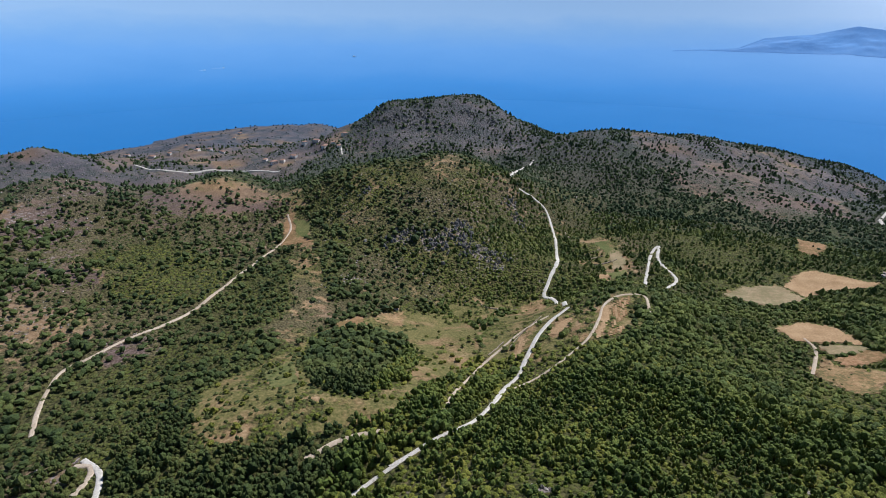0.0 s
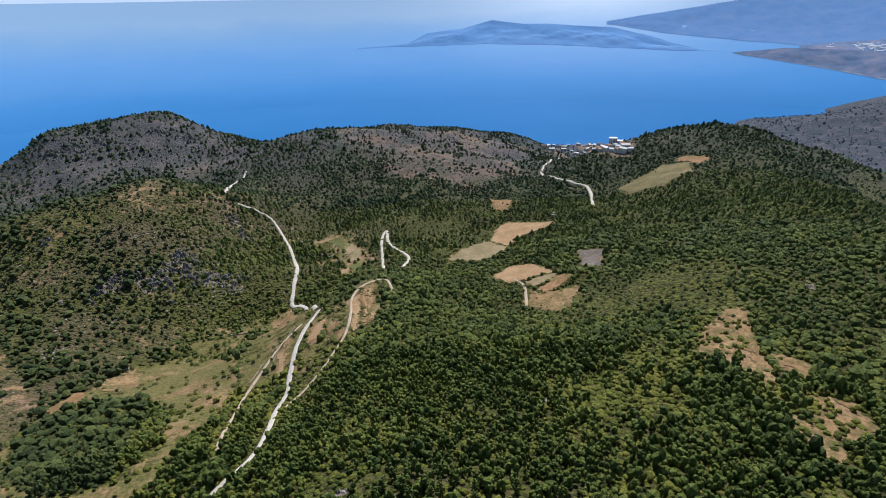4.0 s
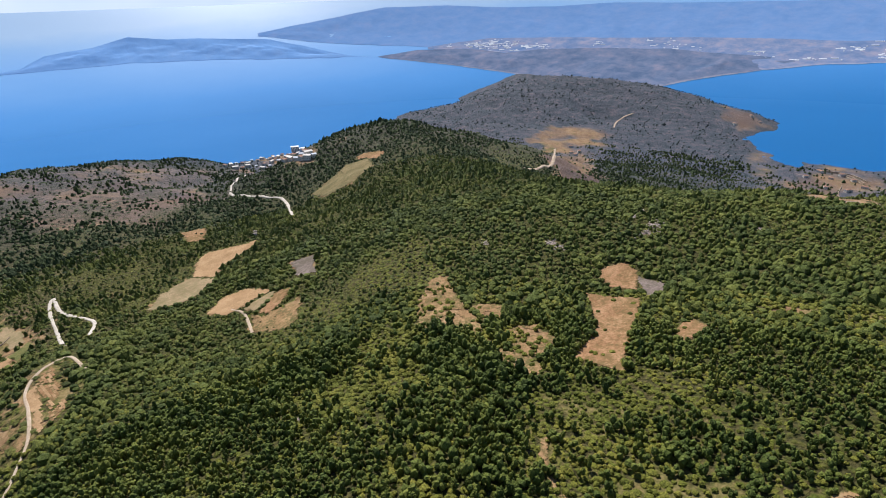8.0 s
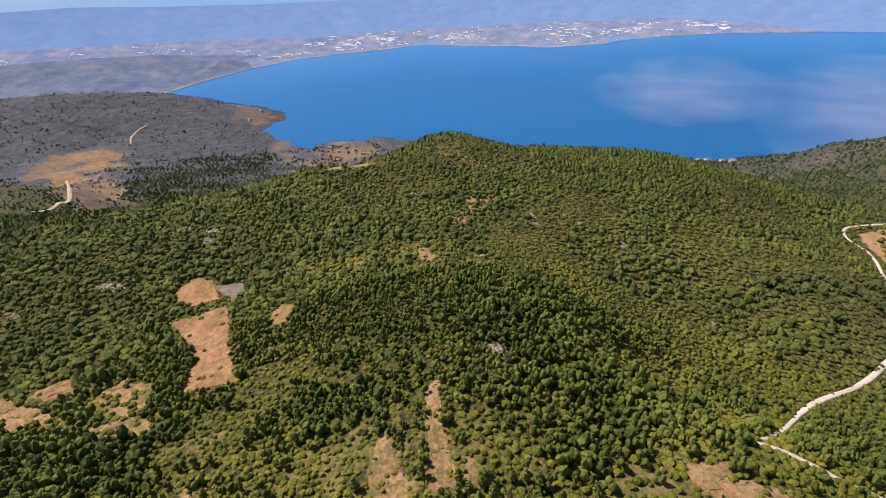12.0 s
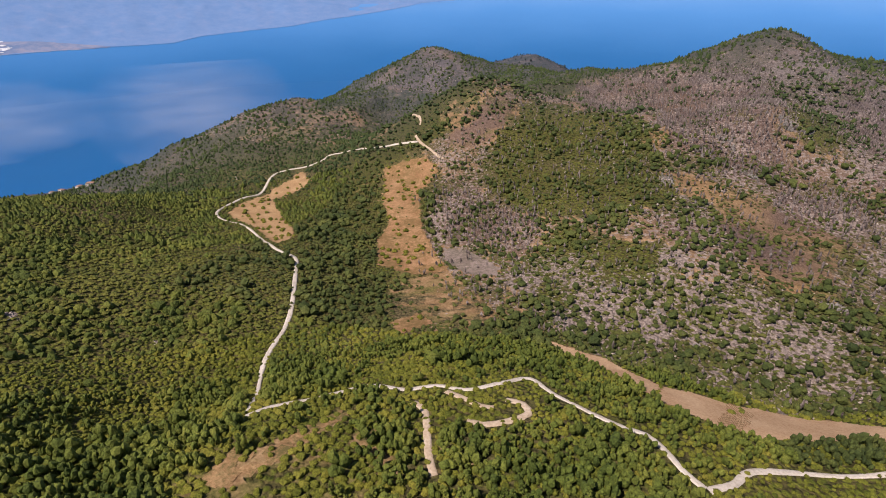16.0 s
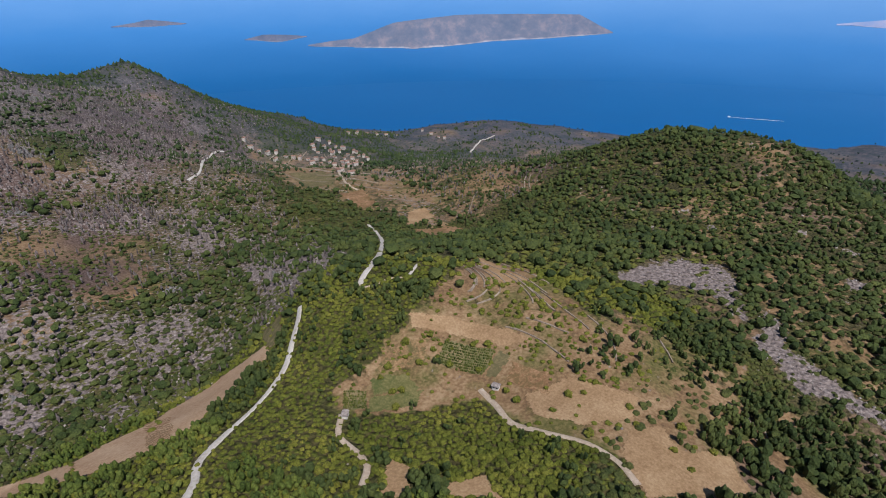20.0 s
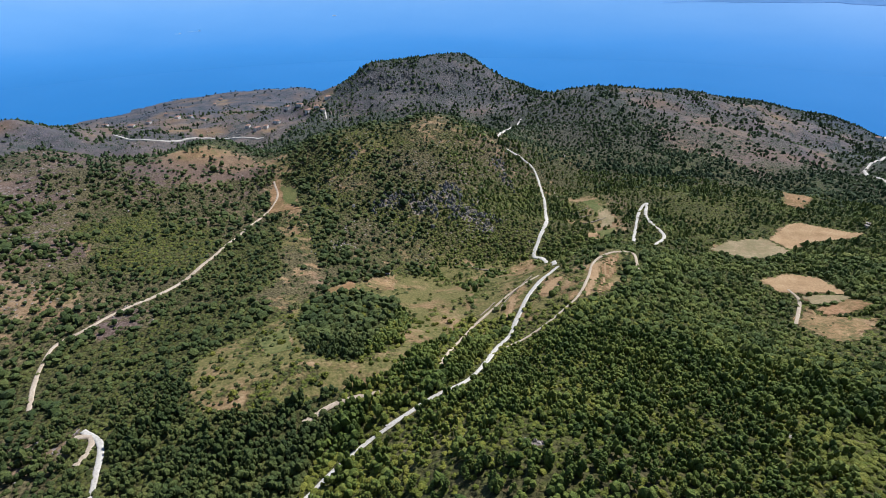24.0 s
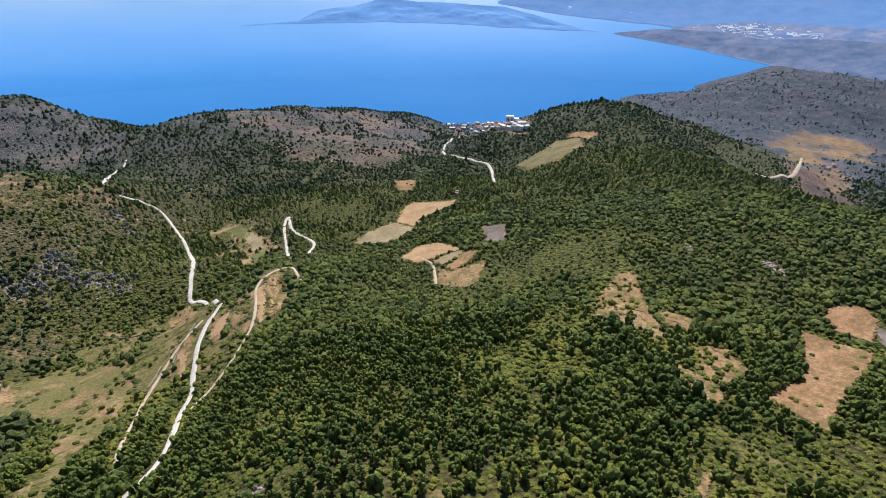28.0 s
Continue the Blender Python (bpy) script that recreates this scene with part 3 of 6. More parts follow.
# cover by area: trees, bushes, soil, stones, low green; outlines in metres
ZONES = {
    "pine_spur": ((.97, .85, .08, .03, .85), [[(-55.6, 179.2), (-23.3, 225.7), (10.2, 305.7), (47.1, 351.9), (171, 447), (472, 909), (1074, 1632), (1307, 1609), (580, 530), (975, 400), (165.5, 39.3)]]),
    "pine_spur_two": ((.97, .85, .08, .03, .85), [[(59.2, 106.4), (556, 706), (593, 611), (544, 364), (404, 161), (427, -1), (151.8, -19.7)]]),
    "mound": ((.6, .85, .26, .2, .6), [[(-294, 604), (-328, 909), (-247, 968), (-165, 939), (-55, 644), (-12, 497), (-19, 415), (-80, 395), (-154.7, 339.2), (-228, 407), (-273, 526)]]),
    "dome": ((.42, .6, .4, .3, .15), [[(-437, 921), (-436, 1042), (-398, 1115), (-231, 1179), (-156, 1185), (-55, 987), (-234, 960)]]),
    "brown_hill": ((.2, .5, .6, .15, .2), [[(80, 1056), (231, 1124), (396, 1164), (554, 1145), (339, 783), (233, 720), (142, 815)]]),
    "hill_wood": ((.85, .85, .12, .1, .6), [[(-38, 958), (19, 1009), (68, 1036), (132, 880), (155, 663), (57, 641), (-18, 786)]]),
    "west_slope": ((.62, .62, .46, .18, .16), [[(-879, 611), (-560, 479), (-518, 533), (-445, 571), (-319, 510), (-271, 400), (-255.1, 266.7), (-275.1, 224.4), (-322, 191.8)]]),
    "west_slope_two": ((.66, .65, .42, .16, .18), [[(-423, -10), (-728, 100), (-710, 224), (-601, 356), (-529, 488), (-435, 574), (-333, 507), (-264, 370), (-270.5, 182.2), (-247.9, 58.9), (-332.9, 3.4)]]),
    "brown_knoll": ((.14, .5, .8, .1, .16), [[(-495, 539), (-465, 572), (-370, 587), (-303, 520), (-367, 497), (-429, 483)]]),
    "stony_slope": ((.42, .5, .55, .35, .12), [[(-600, 412), (-548, 445), (-454, 378), (-392, 298), (-394, 248)]]),
    "young_green": ((.3, 1, .0, .0, 1), [[(-400, 339), (-388, 392), (-304.9, 370.8), (-261.9, 304.5), (-269.3, 268.2), (-323.9, 275.3)]]),
    "meadow": ((.0, .16, .74, .0, .8), [[(-154.8, 147.6), (-169.7, 181.3), (-164.7, 217.9), (-155.6, 252.4), (-152.8, 294.8), (-130.9, 351.2), (-88.6, 370.1), (-53.1, 327.8), (-49.9, 270), (-65.9, 224.6), (-67, 190.2), (-82.5, 172.3), (-98.3, 159.8), (-122.4, 141.6), (-144.4, 138.5)]]),
    "valley_terraces": ((.08, .25, .45, .05, .8), [[(-94, 391), (-19, 419), (1.3, 321.2), (-11, 291.1), (-28.9, 269.5), (-43, 271.1), (-53.1, 327.8)]]),
    "thicket": ((1, 1, .0, 0, 1), [[(-139.4, 219.6), (-153.4, 259.2), (-148.5, 285.7), (-130.5, 302.6), (-103.7, 292.8), (-83.3, 254.2), (-77.5, 216.4), (-91.2, 192.9), (-110.6, 189.6)]]),
    "low_scrub": ((.13, 1, .06, .05, 1), [[(366.8, -112.3), (380.0, -184.7), (372.1, -264.5), (301.0, -316.3), (235.3, -319.5), (180.7, -226.6), (153.1, -158.5), (128.8, -116.0), (148.6, -87.6), (188.0, -70.3), (216.3, -52.8), (292.9, -60.3)],
        [(289.3, -71.2), (346.9, -149.3), (389.9, -273.9), (178.6, -153.0), (152.4, -88.9), (186.0, -80.1), (221.8, -57.3)]]),
    "olive_opening": ((.42, .95, .1, .04, 1), [[(90.6, 168.1), (127.6, 194.9), (150.6, 177.0), (159.0, 153.1), (138.4, 126.5), (113.9, 124.8), (92.9, 137.7)],
        [(154.3, 77.9), (191.4, 56.7), (209.5, 14.8), (158.9, 4.4), (118.0, 50.5)],
        [(135.3, 297.5), (174.7, 274.3), (188.3, 258.7), (161.3, 213.0), (130.7, 228.2), (120.6, 252.6)],
        [(212.8, 272.5), (256.5, 259.2), (268.1, 196.8), (233.9, 187.4), (190.7, 202.3), (187.6, 241.4)]]),
    "dry_scrub": ((.42, .85, .36, .05, .75), [[(148.3, 88.8), (158.2, 55.9), (170.6, 21.7), (148.5, 11.4), (147.4, -19.7), (127.6, -28.4), (111.1, -44.9), (103.6, 68.8)]]),
    "near_scrub": ((.35, .9, .38, .04, .9), [[(122.3, -81.4), (117.7, -122.2), (118.2, -158.9), (79.3, -185.9), (46.9, -189.3), (14.4, -167.8), (95.7, -50.5)]]),
    "grassy_slope": ((.14, .6, .5, .03, .8), [[(116.0, -68.4), (102.1, -89.7), (87.1, -131.9), (64.3, -134.8), (52.8, -102.5), (76.7, -77.8), (106.8, -61.1)]]),
    "tall_wood": ((.95, .7, .1, .02, .7), [[(243.1, 78.4), (247.9, -28.9), (233.1, -75.9), (190.4, -76.7), (136.2, -50.9), (145.2, -19.6), (171, 21.7), (194.6, 60.2)]]),
    "hill_top": ((.45, .6, .45, .42, .2), [[(570, -1076), (489, -1129), (437, -1194), (386, -1261), (297, -1099), (335, -991), (417, -983)]]),
    "hill_flank": ((.62, .6, .45, .25, .35), [[(1282, -1468), (1285, -1702), (535, -831), (448, -887), (290, -661), (371, -666), (484, -666), (607, -678)]]),
    "burnt_hill": ((.5, .6, .46, .44, .2), [[(154.9, -342.3), (180, -464), (216, -587), (182, -720), (4, -927), (-63, -959), (-196, -971), (-333, -969), (-441, -1000), (-496, -955), (-687, -960), (-500, -777), (-179.7, -216), (-141.1, -209.8), (-118.3, -233.1), (-56.1, -222.3), (1.9, -246.4), (73.3, -282.6)]]),
    "ash_wood": ((.2, .4, .7, .42, .06), [[(-31, -831), (-113, -924), (-179, -881), (-163, -654), (-144, -558), (-91.8, -532.3), (-65.7, -593.9), (-31.9, -631.5)],
        [(77, -907), (-12, -949), (-69, -872), (-10, -723), (65, -704)],
        [(186, -514), (127.5, -489.2), (65, -432.9), (57.2, -366.7), (134.5, -414.8)],
        [(-272, -878), (-416, -927), (-445, -844), (-259, -639), (-230, -716)],
        [(-145.8, -553.1), (-224, -550), (-204.9, -468.5), (-139.4, -486.4)]]),
    "red_earth": ((.12, .55, .85, .1, .2), [[(-86.3, -503.9), (-135, -491.5), (-188.3, -457.5), (-133.4, -336.1), (-99.7, -348.9), (-76.7, -403.2)],
        [(185, -688), (133, -691), (106, -587.2), (166, -587), (201, -630)],
        [(-32.8, -516.4), (-81.8, -509.8), (-74.2, -468.1), (-33.2, -467.7)]]),
    "stony_bush": ((.55, .8, .2, .5, .6), [[(58.1, -380.4), (-52.3, -326.2), (-148, -355.6), (-302.5, -359.2), (-169.7, -198.6), (-128.8, -224.1), (-79.2, -223.1), (-5.3, -245.1), (31, -261.4), (60, -309.3)]]),
    "green_slope": ((.6, .95, .08, .22, .8), [[(130, -721), (-21.8, -677.2), (-32.8, -516.4), (-45.8, -447.8), (-3.4, -402.8), (51.4, -434.9), (122.7, -490.6), (134, -586)],
        [(-205, -772), (-228, -660), (-208, -622), (-176, -638)],
        [(50.7, -415.4), (-18.6, -375.3), (-37.1, -384.7), (-51.9, -344.5), (-22.2, -336.5), (36.7, -371.4)]]),
    "grey_scree": ((.1, .35, .25, .75, .2), [[(-188.5, -443.4), (-238, -453.9), (-213.5, -387.2), (-179.5, -394.7)],
        [(-35.3, -371.4), (-55.1, -361.1), (-51.9, -344.5), (-35.8, -346.5)],
        [(64.6, -338.4), (45.4, -330.6), (42.2, -299.6), (60, -309.3)],
        [(25.1, -286), (8.6, -281.4), (11.1, -259.2), (21.8, -265.4)],
        [(-186.4, -334.6), (-263.9, -330), (-213.1, -247.3), (-161.2, -223.5), (-164, -276.1)],
        [(-24, -294.8), (-43.2, -280.6), (-35.8, -259), (-21.6, -277.3)],
        [(-208, -927), (-280, -970), (-289, -901), (-212, -865)]]),
    "bare_strip": ((.1, .25, .6, .1, .4), [[(155.3, -302.3), (162.8, -363.9), (124.4, -356.6), (56.7, -270), (65.7, -247.5), (103.2, -225.2)]]),
    "olive_scrub": ((.15, .97, .2, .03, 1), [[(-48.2, -140), (-135.8, -195.9), (-156.5, -174.8), (-101.3, -145.5), (-95.1, -121), (-19.2, -111.4)]]),
    "farm": ((.02, .16, .85, .06, .36), [[(-168.6, -150.2), (-238, -156.1), (-249.4, -135.6), (-231, -98), (-220.4, -75), (-199.2, -55.9), (-183.2, -38), (-171.9, -27.9), (-170.2, -11.1), (-168.8, 0.7), (-153.8, 4.4), (-134.6, -14), (-140.5, -36.1), (-136.3, -61.7), (-142.9, -85), (-114.4, -114.1), (-102.4, -133.1), (-110.1, -144.8), (-125.9, -140.4), (-145.6, -144.7), (-158.4, -145.3)]]),
    "thick_green": ((.05, 1, .02, .0, 1), [[(-105.5, -123.7), (-122.2, -109), (-136.8, -98.6), (-144.6, -90.8), (-134.2, -74.6), (-137.2, -53.3), (-140.5, -38.1), (-131.7, -23.7), (-127.8, -20.7), (-102.9, -55.1), (-108.4, -63.6), (-96.7, -82.8), (-97.4, -101.4), (-97.7, -115.8)]]),
    "village": ((.08, .2, .7, .3, .4), [[(-507, -804), (-690, -722), (-550, -554), (-420, -290), (-368, -294), (-369, -427), (-391, -579)]]),
    "brown_flank": ((.35, .6, .6, .15, .3), [[(-532, -543), (-902, -622), (-1099, -553), (-569, -256), (-410, -270), (-445, -361)]]),
    "pink_slope": ((.08, .18, .85, .12, .35), [[(-235.5, -74.6), (-230.8, -25.6), (-193.8, 8), (-170.6, 34.9), (-142, 18.8), (-119.7, 16.5), (-169, -66.1)]]),
    "open_wood": ((.58, .62, .46, .16, .18), [[(-446, -103), (-471, 6), (-306.6, 77.4), (-188.4, 127.6), (-156.3, 63.9), (-197.8, 8.8), (-254.1, -4.9), (-289.6, -82.6)]]),
    "sw_wood": ((.92, .6, .4, .16, .34), [[(-569, -256), (-609, -129), (-650, -44), (-1517, 82), (-237.1, 42.1), (-251.7, 15.1), (-286.2, -19.2), (-347.5, -29.7), (-352.7, -54.3), (-306.1, -94.4), (-366.6, -151.4)]]),
    "quarry": ((.02, .08, .95, .3, .1), [[(1338, 845), (1381, 731), (1211, 595), (746, 327), (439, 200), (757, 418)]]),
    "scree_bank": ((.02, .06, .2, .95, .1), [[(-278.7, -89.7), (-304.3, -83.1), (-336.7, -62.6), (-337.3, -54), (-347.7, -36.2), (-316.1, -24.2), (-278, -20.5), (-300.9, -39.3), (-296.5, -57), (-270.2, -84.7)],
        [(-272.4, -19.4), (-267.3, -10.7), (-257.4, 5.2), (-252.6, 21.6), (-237.9, 36.8), (-241.4, 24.5), (-249, 1.6), (-255.8, -11.5)]]),
    "thin_clearing": ((.08, .45, .75, .1, .4), [[(264.4, 31.2), (269.8, 16.4), (261.1, 14), (255.3, 27.1)],
        [(336.2, -49.7), (352, -59.1), (352.6, -79.9), (334.6, -73), (306.9, -47.8), (305.1, -37.5)],
        [(274.5, 1.4), (280.2, -20.9), (251.6, -30.7), (241.4, -17.2), (264.5, -12.4)],
        [(265.7, 31.2), (271.3, 15.6), (261.3, 8.9), (256.7, 27.2)],
        [(311.2, -85.8), (339.2, -104.8), (303.2, -100.7)]]),
    "strip_terraces": ((.05, .5, .4, .02, .8), [[(-12.1, 289.7), (-6.1, 311.7), (8.6, 324.8), (25.7, 335.9), (47.2, 378.4), (51.8, 354.7), (42.5, 302.9), (28.4, 276.7), (11.9, 264.1), (-3.5, 253.9), (-12.3, 243.8), (-18.4, 260.5)]]),
    "scree_west": ((.02, .06, .2, .95, .1), [[(-305.7, -7.3), (-284.8, -3.4), (-265.2, 0), (-260.2, 11.9), (-252.5, 28.2), (-242.4, 52.4), (-233.7, 46.7), (-239, 24.6), (-236.2, 10.8), (-243.3, 4.1), (-261.1, -4.8), (-273.7, -11.2)],
        [(-390.2, 25.4), (-382.8, 37.5), (-367.6, 32.8), (-374.8, 24)]]),
    "bare_bank": ((.02, .15, .9, .2, .2), [[(-239.5, -15.5), (-235, -5.2), (-217.3, -6.3), (-202.6, -13.6), (-196.7, -20.4)],
        [(-148.5, 13.3), (-158.5, 21.3), (-164.7, 33), (-174.1, 39.5), (-148, 25.4), (-137.7, 22.7)],
        [(-221.5, 7.5), (-218.3, 16.7), (-208.4, 12.1), (-211.8, 5.3)]]),
    "dry_gully": ((.25, .4, .6, .15, .4), [[(-271.9, 423.5), (-242, 433.4), (-189.4, 336), (-163.9, 319.1), (-150.8, 237.9), (-184.7, 264.5), (-202.3, 317.6)]]),
    "plum_slope": ((.4, .5, .6, .25, .06), [[(-831, 699), (-561, 506), (-432, 349), (-365.6, 320.3), (-337.7, 271.3), (-354.8, 266.3)],
        [(-284.9, 226.8), (-260.7, 243.1), (-233, 215.6), (-252.9, 190.9)]]),
    "pen_flat": ((.02, .1, .95, .15, .22), [[(1316, 834), (1529, 814), (1577, 695), (1533, 631), (1355, 642), (1003, 447), (755, 369), (786, 415), (1199, 699)]]),
    "pen_wood": ((.9, .8, .05, .05, .8), [[(1223, 562), (1469, 445), (1501, 300), (1223, 199), (1081, 319), (1015, 434)]]),
    "pen_scrub": ((.1, .9, .05, .02, 1), [[(725, 543), (1266, 774), (1138, 624), (657, 387), (543, 381)]]),
    "flats": ((.1, .3, .8, .3, .2), [[(1455, 173), (1539, 100), (1527, 14), (442, 3), (436, 33), (1313, 151)]]),
    "cape": ((.02, .1, .95, .3, .1), [[(2110, 512), (2125, 418), (1963, 326), (1879, 392), (1909, 442)]]),
    "town_land": ((.05, .2, .8, .3, .3), [[(798, 1419), (895, 1483), (976, 1479), (503, 673), (483, 677), (453, 726), (744, 1271)]]),
    "terraces": ((.06, .2, .65, .1, .6), [[(-17, 609), (56, 579), (62, 476), (32, 452), (14, 527)]]),
}
COAST = [(-1644, 130), (-1631, 137), (-1613, 144), (-1524, 139), (-1612, 162), (-1611, 171), (-1630, 184), (-1494, 169), (-1500, 180), (-1598, 206), (-1565, 209), (-1505, 206), (-1598, 235), (-1537, 232), (-1620, 259), (-1627, 270), (-1502, 252), (-1607, 286), (-1569, 287), (-1501, 281), (-1589, 313), (-1587, 323), (-1622, 342), (-1607, 350), (-1577, 351), (-1574, 362), (-1613, 383), (-1590, 389), (-1628, 410), (-1584, 410), (-1511, 398), (-1543, 420), (-1580, 443), (-1601, 462), (-1503, 441), (-1578, 478), (-1559, 483), (-1517, 480), (-1597, 546), (-1601, 600), (-1601, 613), (-1600, 640), (-1603, 655), (-1591, 706), (-1585, 719), (-1560, 222), (-1572, 250), (-1548, 262), (-1585, 268), (-1560, 300), (-1590, 298), (-1552, 330), (-1600, 330), (-1570, 372), (-1545, 385), (-1600, 368), (-1560, 430), (-1620, 430), (-1590, 462)]
OUTCROPS = [(357, 133, 9), (345, 112, 10), (333, 115, 7), (270, 199, 5), (293, 162, 6), (292, 155, 5), (163, -40, 5), (165, -39, 4), (201, -29, 3), (295, -153, 4), (362, 53, 5), (321, -133, 4), (328, -125, 4), (253, -51, 3), (360, -25, 5), (213, -88, 2), (0, 123, 4), (84, 155, 3), (-179, 369, 9), (-179, 378, 9), (199, -27, 3), (253, -48, 3), (302, -155, 5), (229, -178, 3), (-417, -127, 6), (-427, -89, 7), (-616, -76, 8), (-381, 32, 6), (-406, -62, 6), (-384, -96, 6), (-432, 20, 7), (-439, -8, 6)]
CLIFFS = [(-167, 456, 16), (-160, 470, 14), (-130, 468, 18), (-123, 485, 14), (-104, 485, 18), (-93, 469, 15), (-79, 469, 14), (-113, 506, 15), (-65, 455, 12), (-62, 568, 14), (-76, 594, 14), (-227, 533, 10), (-332, 1086, 22), (-391, 1057, 22), (-353, 1055, 20), (-237, 1117, 20), (-189, 1120, 18), (61, -346, 6), (-6, -319, 7), (-34, -299, 6), (-117, -553, 14), (-101, -614, 15), (-78, -584, 14), (-41, -498, 12), (-168, -658, 16), (-253, -884, 18), (-367, -979, 16), (398, -1102, 18), (348, -1125, 16), (-53, -277, 5), (-103, -268, 4), (23, -277, 5), (-139, -342, 8), (-181, -285, 8), (-258, -344, 8)]
HUTS = [(-150, -90), (-102, -129), (258, 484), (287, 547), (261, 489), (-130, 351), (-1, 707)]
VILLAGE = [(-519, -830), (-518, -813), (-529, -805), (-537, -794), (-553, -792), (-555, -770), (-560, -755), (-567, -746), (-570, -728), (-575, -713), (-584, -707), (-572, -676), (-558, -648), (-494, -567), (-533, -746), (-534, -770), (-557, -702), (-559, -683), (-841, -917), (-854, -902), (-931, -947), (-912, -896), (-970, -922), (-1001, -913), (-1124, -930), (-1062, -850), (-1034, -805), (-1041, -792)]
LOWER_VILLAGE = [(-637, -797), (-611, -751), (-668, -801), (-659, -774), (-693, -796), (-676, -767), (-699, -781), (-663, -730), (-646, -700), (-688, -740), (-667, -706), (-670, -696), (-657, -674), (-564, -634), (-553, -607), (-569, -611), (-596, -624), (-694, -814), (-682, -832), (-634, -708), (-511, -580), (-479, -525), (-626, -724), (-641, -748), (-652, -760), (-612, -690), (-590, -655), (-678, -722), (-640, -683), (-620, -772)]
TOWN = [(807, 1347), (829, 1362), (841, 1360), (865, 1374), (847, 1327), (877, 1351), (502, 765), (900, 1347), (500, 738), (509, 741), (500, 719), (807, 1300), (482, 761), (489, 754), (483, 728), (486, 718), (490, 707), (496, 700), (577, 1155), (610, 1192), (730, 1395), (727, 1356), (736, 1342), (790, 1418), (782, 1371), (816, 1404), (802, 1350), (844, 1392), (837, 1353), (866, 1373), (865, 1345), (687, 1256), (721, 1275), (762, 1305), (785, 1305), (803, 1299), (608, 1136), (712, 1229), (747, 1251), (805, 1316), (594, 1143)]
SHORE = [(1182, 607), (1165, 589), (1215, 604), (2040, 399), (1993, 362), (1919, 419), (1406, 144), (1463, 125), (1432, 99), (1467, 82), (1438, 58), (1388, 34), (1346, 98), (1338, 58), (-1020, 1194), (-838, 1014), (-841, 1060), (-765, 1004), (-595, 903), (-561, 879), (-552, 895), (-542, 920), (-559, 999), (-537, 1008), (-480, 969), (-495, 962), (-879, 973), (-866, 909), (-1623, 264), (-1621, 302), (-1622, 342), (-1602, 371), (-1586, 402), (-1578, 435), (-1639, 485), (-1662, 516), (-1651, 536), (-1703, 596), (-1681, 787), (-1619, 375), (-1624, 410), (-1717, 509), (-1717, 538), (-1727, 570), (-948, 1303), (-1157, 1133), (1115, -735), (1122, -762), (896, -640), (861, -636), (1256, 649), (-485, 1036), (-458, 949), (-983, 1382), (1952, 1098)]



def inside(poly, x, y):
    """Which of the points lie in the outline poly."""
    x, y = np.asarray(x, float), np.asarray(y, float)
    hit = np.zeros(x.shape, bool)
    for (x0, y0), (x1, y1) in zip(poly, poly[1:] + poly[:1]):
        if y0 != y1:
            hit ^= ((y0 > y) != (y1 > y)) & (x < (x1 - x0) * (y - y0) / (y1 - y0) + x0)
    return hit


def smooth_line(points, step):
    """A curve through the points, sampled about every step metres."""
    p = np.array(points, float)
    p = np.vstack([2 * p[0] - p[1], p, 2 * p[-1] - p[-2]])
    out = []
    for k in range(1, len(p) - 2):
        n = max(2, int(np.linalg.norm(p[k + 1] - p[k]) / step))
        t = np.linspace(0, 1, n, endpoint=False)[:, None]
        out.append(0.5 * (2 * p[k] + (p[k + 1] - p[k - 1]) * t + (2 * p[k - 1] - 5 * p[k] + 4 * p[k + 1] - p[k + 2]) * t * t
                          + (3 * p[k] - p[k - 1] - 3 * p[k + 1] + p[k + 2]) * t ** 3))
    return np.vstack(out + [p[-2:-1]])


ROAD_LINES = {n: (smooth_line(pts, 3.0), w * 0.64) for n, (w, pts) in ROADS.items()}


def road_gap(x, y):
    """Distance to the edge of the nearest road or track."""
    best = np.full(np.shape(x), 1e9)
    for line, w in ROAD_LINES.values():
        lo, hi = line.min(0) - 15, line.max(0) + 15
        near = np.where((x > lo[0]) & (x < hi[0]) & (y > lo[1]) & (y < hi[1]))[0]
        for s in range(0, len(near), 4000):
            i = near[s:s + 4000]
            d = np.sqrt(((x[i, None] - line[None, :, 0]) ** 2 + (y[i, None] - line[None, :, 1]) ** 2).min(1)) - w / 2
            best[i] = np.minimum(best[i], d)
    return best


